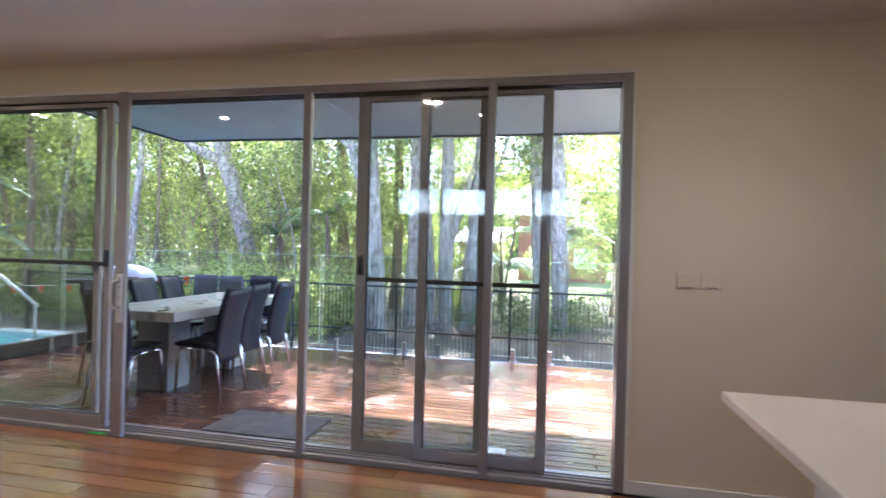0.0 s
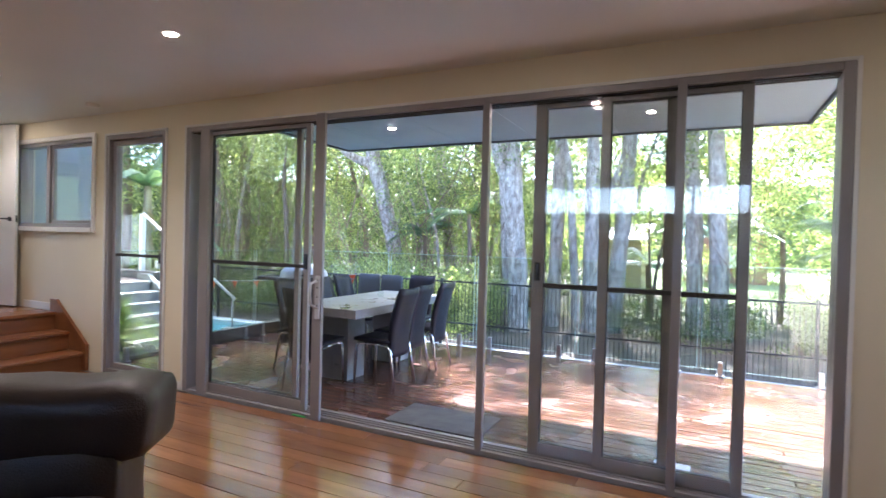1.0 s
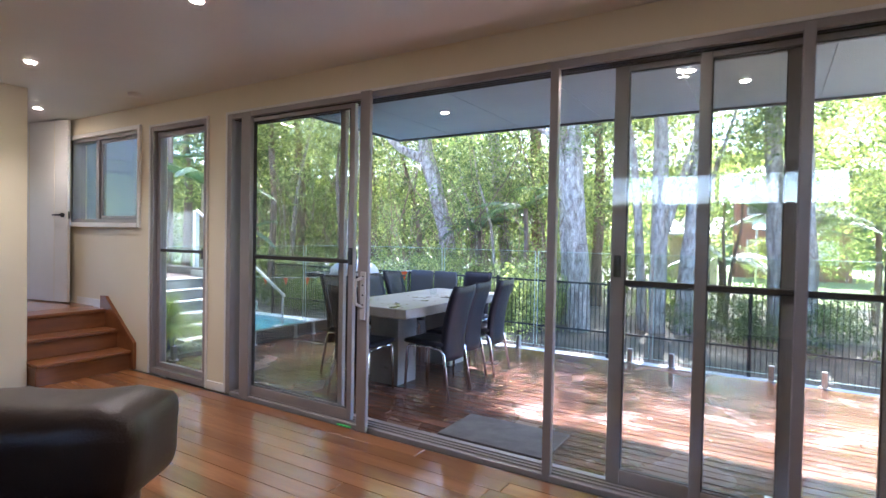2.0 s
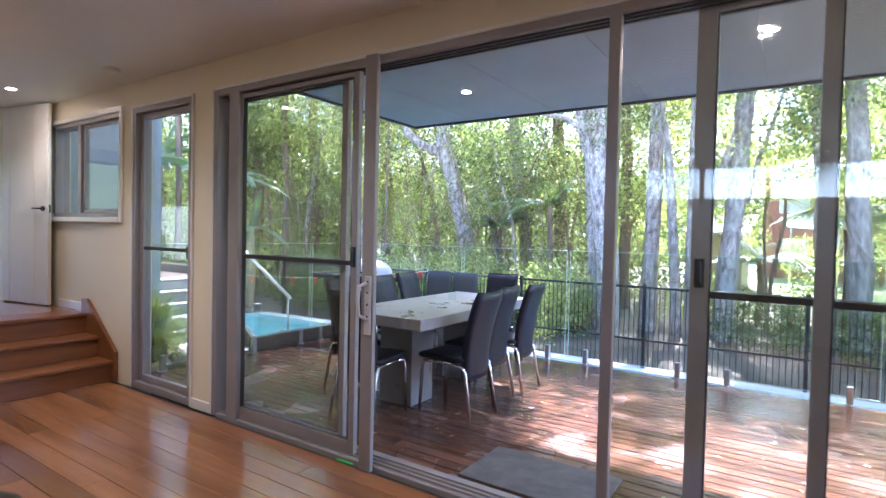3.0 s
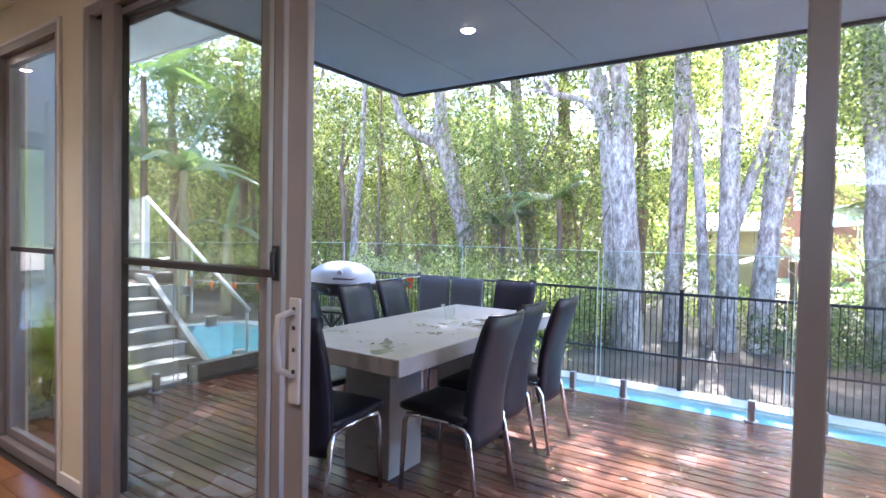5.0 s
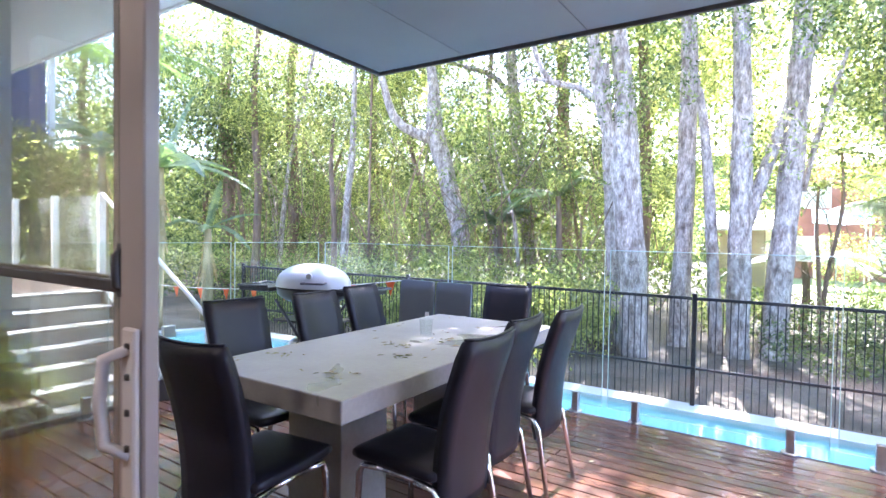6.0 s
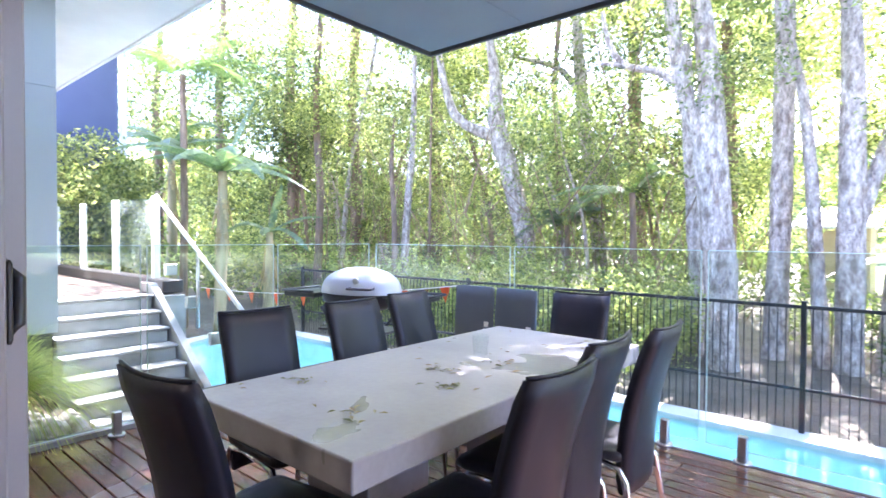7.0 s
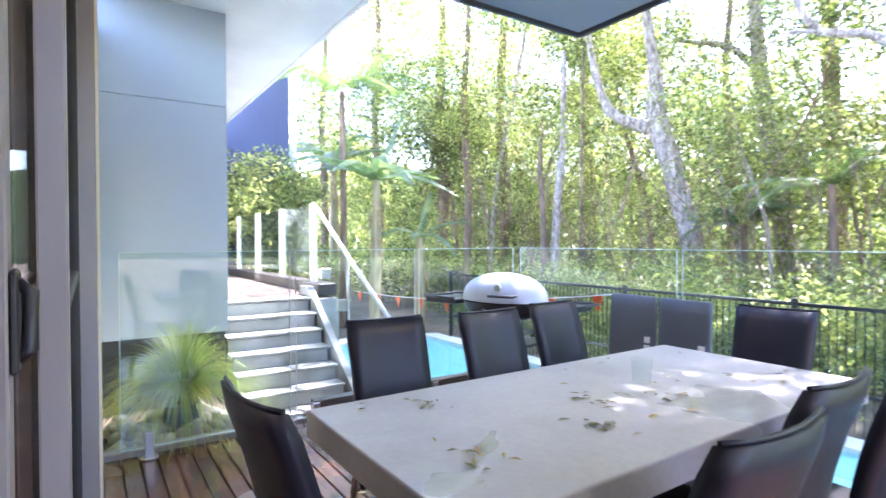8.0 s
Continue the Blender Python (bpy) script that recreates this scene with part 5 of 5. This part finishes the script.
# bare twigs tangled in the undergrowth


def twigs(label, count, x0, x1, y0, y1, hmax, seed):
    q = random.Random(seed)
    V, F = [], []
    for _ in range(count):
        p = Vector((q.uniform(x0, x1), q.uniform(y0, y1), GROUND_Z + q.choice((0, 0, 1.2, 2.4))))
        d = Vector((q.gauss(0, 0.45), q.gauss(0, 0.3), 1)).normalized()
        n, L, w = 6, q.uniform(0.35, 1.0) * hmax / 6, q.uniform(0.008, 0.022)
        for k in range(n + 1):
            u = w * (1 - 0.8 * k / n)
            V += [tuple(p + Vector((u, 0, 0))), tuple(p + Vector((-0.5 * u, 0.87 * u, 0))), tuple(p + Vector((-0.5 * u, -0.87 * u, 0)))]
            if k:
                i = len(V) - 6
                F += [(i + a, i + (a + 1) % 3, i + 3 + (a + 1) % 3, i + 3 + a) for a in range(3)]
            d = (d + Vector((q.gauss(0, 0.2), q.gauss(0, 0.15), q.gauss(0, 0.1)))).normalized()
            p = p + d * L
    return tagged(raw("twigs", V, F, BARKR), label, "twigs", kind="stuff")


twigs("thin bare brown twigs tangled in the undergrowth", 420, -17, -2.8, 12.5, 19, 4.5, 501)
twigs("thin bare brown twigs by the lawn", 60, -1.5, 6, 13.5, 18, 3.0, 502)

# slender stems among the undergrowth
r = random.Random(77)
for k in range(17):
    x, y = r.uniform(-17, -3.5), r.uniform(13.5, 19.5)
    lx, ly, h = r.uniform(-2.2, 2.2), r.uniform(-0.6, 0.6), r.uniform(4, 9)
    rad = r.uniform(0.03, 0.075)
    tree("slender young tree with a bare brown stem", [([(x, y, G), (x + 0.2 * lx, y + 0.2 * ly, h * 0.35), (x + 0.7 * lx, y + 0.5 * ly, h * 0.7), (x + lx, y + ly, h)], [rad * 1.3, rad, rad * 0.8, rad * 0.4])],
         [((x + lx, y + ly, h * 0.85), 2.6, 14)], (LEAF_A, LEAF_B, LEAF_C)[k % 3], 300 + k, BARKR if k % 3 else BARK, 1500, 0.06, "young trees")

# fallen leaves on table and deck
V, F = [], []
for k in range(230):
    on_table = k < 26
    x, y, z = (r.uniform(-2.05, -1.32), r.uniform(4.8, 6.5), 0.778) if on_table else (r.uniform(-4.0, 3.5), r.gauss(5.6, 0.9), 0.004)
    if not on_table and not 4.3 < y < 7.25:
        continue
    a, s = r.uniform(0, 6.283), r.uniform(0.012, 0.03)
    c_, s_ = math.cos(a), math.sin(a)
    i = len(V)
    V += [(x - c_ * s, y - s_ * s, z), (x - s_ * s * 0.35, y + c_ * s * 0.35, z + 0.003), (x + c_ * s, y + s_ * s, z + 0.001), (x + s_ * s * 0.35, y - c_ * s * 0.35, z + 0.004)]
    F.append((i, i + 1, i + 2, i + 3))
tagged(raw("fallen_leaves", V, F, leaf_mat("fallen_leaf", (0.16, 0.15, 0.04), (0.30, 0.18, 0.07), 0.1)), "scattered small wet leaves on table and deck", "leaves", kind="stuff")

V, F = [], []
for cx, cy, n in ((-1.66, 5.50, 16), (-1.55, 5.72, 10), (-1.47, 5.34, 16), (-1.52, 4.92, 9), (-1.92, 5.03, 9)):
    for _ in range(n):
        x, y = r.gauss(cx, 0.05), r.gauss(cy, 0.035)
        a, sz = r.uniform(0, 6.283), r.uniform(0.010, 0.026)
        c_, s_ = math.cos(a), math.sin(a)
        i = len(V)
        V += [(x - c_ * sz, y - s_ * sz, 0.7775), (x - s_ * sz * 0.3, y + c_ * sz * 0.3, 0.781), (x + c_ * sz, y + s_ * sz, 0.779), (x + s_ * sz * 0.3, y - c_ * sz * 0.3, 0.782)]
        F.append((i, i + 1, i + 2, i + 3))
tagged(raw("leaf_clusters", V, F, leaf_mat("wet_leaf", (0.10, 0.12, 0.03), (0.24, 0.20, 0.07), 0.1)), "small clusters of wet fallen leaves on the table", "leaves", kind="stuff")

# banana plants


def frond(V, F, o, az, el, L, w, droop, slits=26):
    """A broad leaf folded on its rib and torn into strips."""
    c, s = math.cos(az), math.sin(az)
    r_ = random.Random(int(az * 1000))
    pts = []
    for k in range(slits + 1):
        u = k / slits
        d = L * u * math.cos(el)
        pts.append(Vector((o[0] + d * c, o[1] + d * s, o[2] + L * u * math.sin(el) - droop * L * u * u)))
    side = Vector((-s, c, 0))
    for k in range(slits):
        u = (k + 0.5) / slits
        ww = w * (math.sin(math.pi * min(1, u * 0.93 + 0.06)) ** 0.6)
        for sg in (-1, 1):
            a, b = pts[k], pts[k + 1]
            q = side * sg * ww + Vector((0, 0, -0.45 * ww))
            i = len(V)
            V += [tuple(a), tuple(b), tuple(b + q * r_.uniform(0.8, 1.0) - (b - a) * r_.uniform(0.1, 0.4)), tuple(a + q * r_.uniform(0.8, 1.0) + (b - a) * 0.08)]
            F.append((i, i + 1, i + 2, i + 3))


def banana(x, y, z, h, n, L, seed):
    r = random.Random(seed)
    e = thing("banana_plant", "banana plant with broad torn leaves", "plant", (x, y, z), 0, "banana plants")
    bm = B()
    rough_tube(bm, [(0, 0, 0), (0.02, 0.03, h * 0.5), (0.0, 0.05, h)], [0.13, 0.11, 0.075], 14, 0.14, seed)
    part("stem", bm, mat("banana_stem", (0.46, 0.36, 0.22), 0.8, (0.22, 0.20, 0.10), 3, 30, 0.5, stretch=(3, 3, 0.4)), e)
    # dry sheaths hanging on the stem
    for k in range(7):
        V, F = [], []
        frond(V, F, (0, 0.04, h * r.uniform(0.7, 0.98)), r.uniform(0, 6.283), -1.2, 0.7, 0.07, 0.25, 8)
        raw("dry_sheath", V, F, DRYLEAF, e)
    for k in range(n):
        V, F = [], []
        up = k == 2
        frond(V, F, (0, 0.05, h), 6.283 * k / n + r.uniform(-0.3, 0.3), 1.25 if up else r.uniform(0.35, 0.75), L * r.uniform(0.85, 1.15), L * 0.095, 0.2 if up else r.uniform(0.35, 0.75), 40)
        raw("leaf", V, F, LEAF_N, e)
    return e


DRYLEAF = leaf_mat("dry_leaf", (0.28, 0.21, 0.12), (0.40, 0.32, 0.20), 0.3)
banana(-10.62, 9.14, -0.6, 3.2, 11, 2.2, 1)
banana(-13.1, 9.2, -0.6, 3.9, 9, 2.2, 2)
banana(-10.73, 10.27, -0.6, 2.0, 7, 1.4, 3)


def palm(x, y, z, h, n, L, seed, lab="feathery palm with arching fronds"):
    r = random.Random(seed)
    e = thing("palm", lab, "palm", (x, y, z), 0, "garden palms")
    bm = B()
    rough_tube(bm, [(0, 0, 0), (0.05, 0.0, h * 0.5), (0, 0, h)], [0.09, 0.075, 0.06], 10, 0.08, seed)
    part("trunk", bm, BARKR, e)
    for k in range(n):
        az, el = 6.283 * k / n + r.uniform(-0.3, 0.3), r.uniform(0.3, 1.2)
        V, F = [], []
        dr = r.uniform(0.45, 0.8)
        c, s = math.cos(az), math.sin(az)
        ll = L * r.uniform(0.8, 1.1)
        for q in range(40):
            u = 0.12 + 0.88 * q / 39
            b = Vector((ll * u * math.cos(el) * c, ll * u * math.cos(el) * s, h + ll * u * math.sin(el) - dr * ll * u * u))
            fl_ = 0.42 * L / 2 * math.sin(math.pi * min(1, 0.15 + 0.8 * u)) + 0.05
            for sg in (-1, 1):
                tip = b + Vector((-s * sg * fl_ + 0.35 * fl_ * c, c * sg * fl_ + 0.35 * fl_ * s, -0.35 * fl_))
                wv = Vector((c, s, 0)) * 0.014
                i = len(V)
                V += [tuple(b - wv), tuple(b + wv), tuple(tip + wv * 0.2), tuple(tip - wv * 0.2)]
                F.append((i, i + 1, i + 2, i + 3))
        raw("frond", V, F, LEAF_P, e)
    return e


for x, y, h, n, L, sd in ((1.9, 16.6, 2.3, 18, 2.5, 1), (3.6, 18.0, 2.6, 12, 2.2, 2), (4.9, 15.4, 2.0, 16, 2.4, 3), (0.2, 17.2, 1.5, 14, 1.9, 4),
                          (-4.2, 14.2, 2.8, 10, 1.6, 5), (-6.0, 15.0, 2.2, 10, 1.6, 6), (6.8, 18.5, 3.0, 12, 2.4, 7), (-11.5, 8.8, 5.2, 14, 2.6, 8)):
    palm(x, y, GROUND_Z, h, n, L, sd)

# slender cane-stemmed plant on the edge of the lawn
sp = thing("cane_plant", "slender plant with two bare curved canes and leafy tops", "plant", (0.45, 15.7, GROUND_Z))
for k, (lx, ly, h) in enumerate(((-0.10, 0.0, 3.0), (0.28, 0.05, 3.6))):
    bm = B()
    rough_tube(bm, [(0, 0, 0), (lx * 0.3, ly, h * 0.35), (lx, ly, h * 0.7), (lx * 0.9, ly, h)], [0.05, 0.04, 0.032, 0.02], 8, 0.06, 40 + k)
    part("cane", bm, BARKR, sp)
    V, F = [], []
    for q in range(9):
        frond(V, F, (lx * 0.9, ly, h - 0.02), 6.283 * q / 9 + 0.3 * k, 0.3 + 0.1 * (q % 5), 0.75, 0.10, 0.5, 12)
    raw("leaf_tuft", V, F, LEAF_B, sp)

# a brick house across the lawn
BRICK = mat("far_brick", (0.40, 0.19, 0.13), 0.9, (0.31, 0.14, 0.10), 2, 30, 0.2)
hs = thing("neighbour_house", "distant two-storey brick house across the lawn", "house", (4.0, 36.0, GROUND_Z), -6)
HX_A, HX_B = -4.6, 1.0
part("wall", box(B(), HX_A, HX_B, 0, 6, 0, 5.6), BRICK, hs)
bm = B()
box(bm, HX_A - 0.6, HX_B + 0.6, -0.7, 6.7, 5.6, 5.78)
vs = [bm.verts.new(p) for p in ((HX_A - 0.6, -0.7, 5.78), (HX_B + 0.6, -0.7, 5.78), (HX_B - 2.2, 3.0, 7.2), (HX_A + 2.2, 3.0, 7.2), (HX_A - 0.6, 6.7, 5.78), (HX_B + 0.6, 6.7, 5.78))]
for q in ((0, 1, 2, 3), (5, 4, 3, 2), (4, 0, 3), (1, 5, 2)):
    bm.faces.new([vs[i] for i in q])
part("roof", bm, COPING, hs)
for z in (0.9, 3.6):
    for x in (-3.9, -1.0):
        wv = part("window", box(B(), x, x + 1.4, -0.04, -0.001, z, z + 1.3), TRIM, hs)
        part("glazing", box(B(), x + 0.07, x + 1.33, -0.05, -0.041, z + 0.07, z + 1.23), CLEAR, wv)
# garden shed with a skillion roof
sh = thing("garden_shed", "beige garden shed with a pale sloping metal roof", "shed", (-1.9, 26.9, GROUND_Z), -4)
part("wall", box(B(), -1.0, 1.0, 0.15, 2.0, 0, 2.3), mat("shed_wall", (0.42, 0.36, 0.26), 0.8, (0.36, 0.31, 0.22), 2, 40, 0.2), sh)
bm = B()
vs = [bm.verts.new((x, y, z + d)) for d in (0, 0.08) for x, y, z in ((-1.3, -0.2, 2.3), (1.3, -0.2, 2.3), (1.3, 2.3, 3.1), (-1.3, 2.3, 3.1))]
for q in ((3, 2, 1, 0), (4, 5, 6, 7), (0, 1, 5, 4), (1, 2, 6, 5), (2, 3, 7, 6), (3, 0, 4, 7)):
    bm.faces.new([vs[i] for i in q])
part("roof", bm, COPING, sh)
# turquoise shade canopy on posts
cn = thing("shade_canopy", "turquoise fabric shade canopy on slim posts", "canopy", (1.6, 29.6, GROUND_Z))
for x in (-0.85, 0.85):
    for y in (0, 1.6):
        part("post", tube(B(), [(x, y, 0), (x, y, 2.7 + 0.35 * y)], 0.035, 8), TRIM, cn)
bm = B()
vs = [bm.verts.new((x, y, 2.7 + 0.35 * y - (0.08 if abs(x) < 0.5 else 0) + d)) for d in (0, 0.015) for x, y in ((-1, -0.1), (0, -0.1), (1, -0.1), (1, 1.7), (0, 1.7), (-1, 1.7))]
for q in ((0, 5, 4, 1), (1, 4, 3, 2), (6, 7, 10, 11), (7, 8, 9, 10), (0, 1, 7, 6), (1, 2, 8, 7), (3, 4, 10, 9), (4, 5, 11, 10), (2, 3, 9, 8), (5, 0, 6, 11)):
    bm.faces.new([vs[i] for i in q])
part("fabric", bm, mat("turquoise_fabric", (0.03, 0.33, 0.33), 0.7, (0.02, 0.26, 0.27), 3, 60, 0.1), cn)

# ---- pieces: floor strips and decking ----


def strips(parent, name, x0, x1, y0, y1, width, gap, top, thick, material, lengths, seed):
    """Boards laid along x, with staggered ends, sharing meshes by length."""
    r = random.Random(seed)
    cache = {}
    y = y0
    while y + width <= y1 + 1e-6:
        x = x0
        first = True
        while x < x1 - 0.05:
            L = r.choice(lengths) * (0.6 if first and len(lengths) > 1 else 1)
            first = False
            L = round(min(L, x1 - x), 3)
            if L not in cache:
                bm = box(B(), 0, L - gap, 0, width - gap, -thick, 0, 0.0025)
                me = bpy.data.meshes.new(name)
                bm.to_mesh(me)
                bm.free()
                me.materials.append(material)
                cache[L] = me
            o = new(name, cache[L])
            o.location = (x, y, top + r.uniform(-0.0012, 0.0012))
            o.parent = parent
            x += L
        y += width


strips(floor, "floorboard", -4.14, 5.04, -0.60, 3.985, 0.13, 0.0012, 0.0, 0.012, FLOORW, (1.5, 2.1, 2.7, 3.3), 3)
strips(deck, "deck_board", KX0 + 0.01, KX1, WY1 + 0.025, KY1, 0.0925, 0.0085, 0.0, 0.035, DECKW, (3.6, 4.2, 5.0), 4)
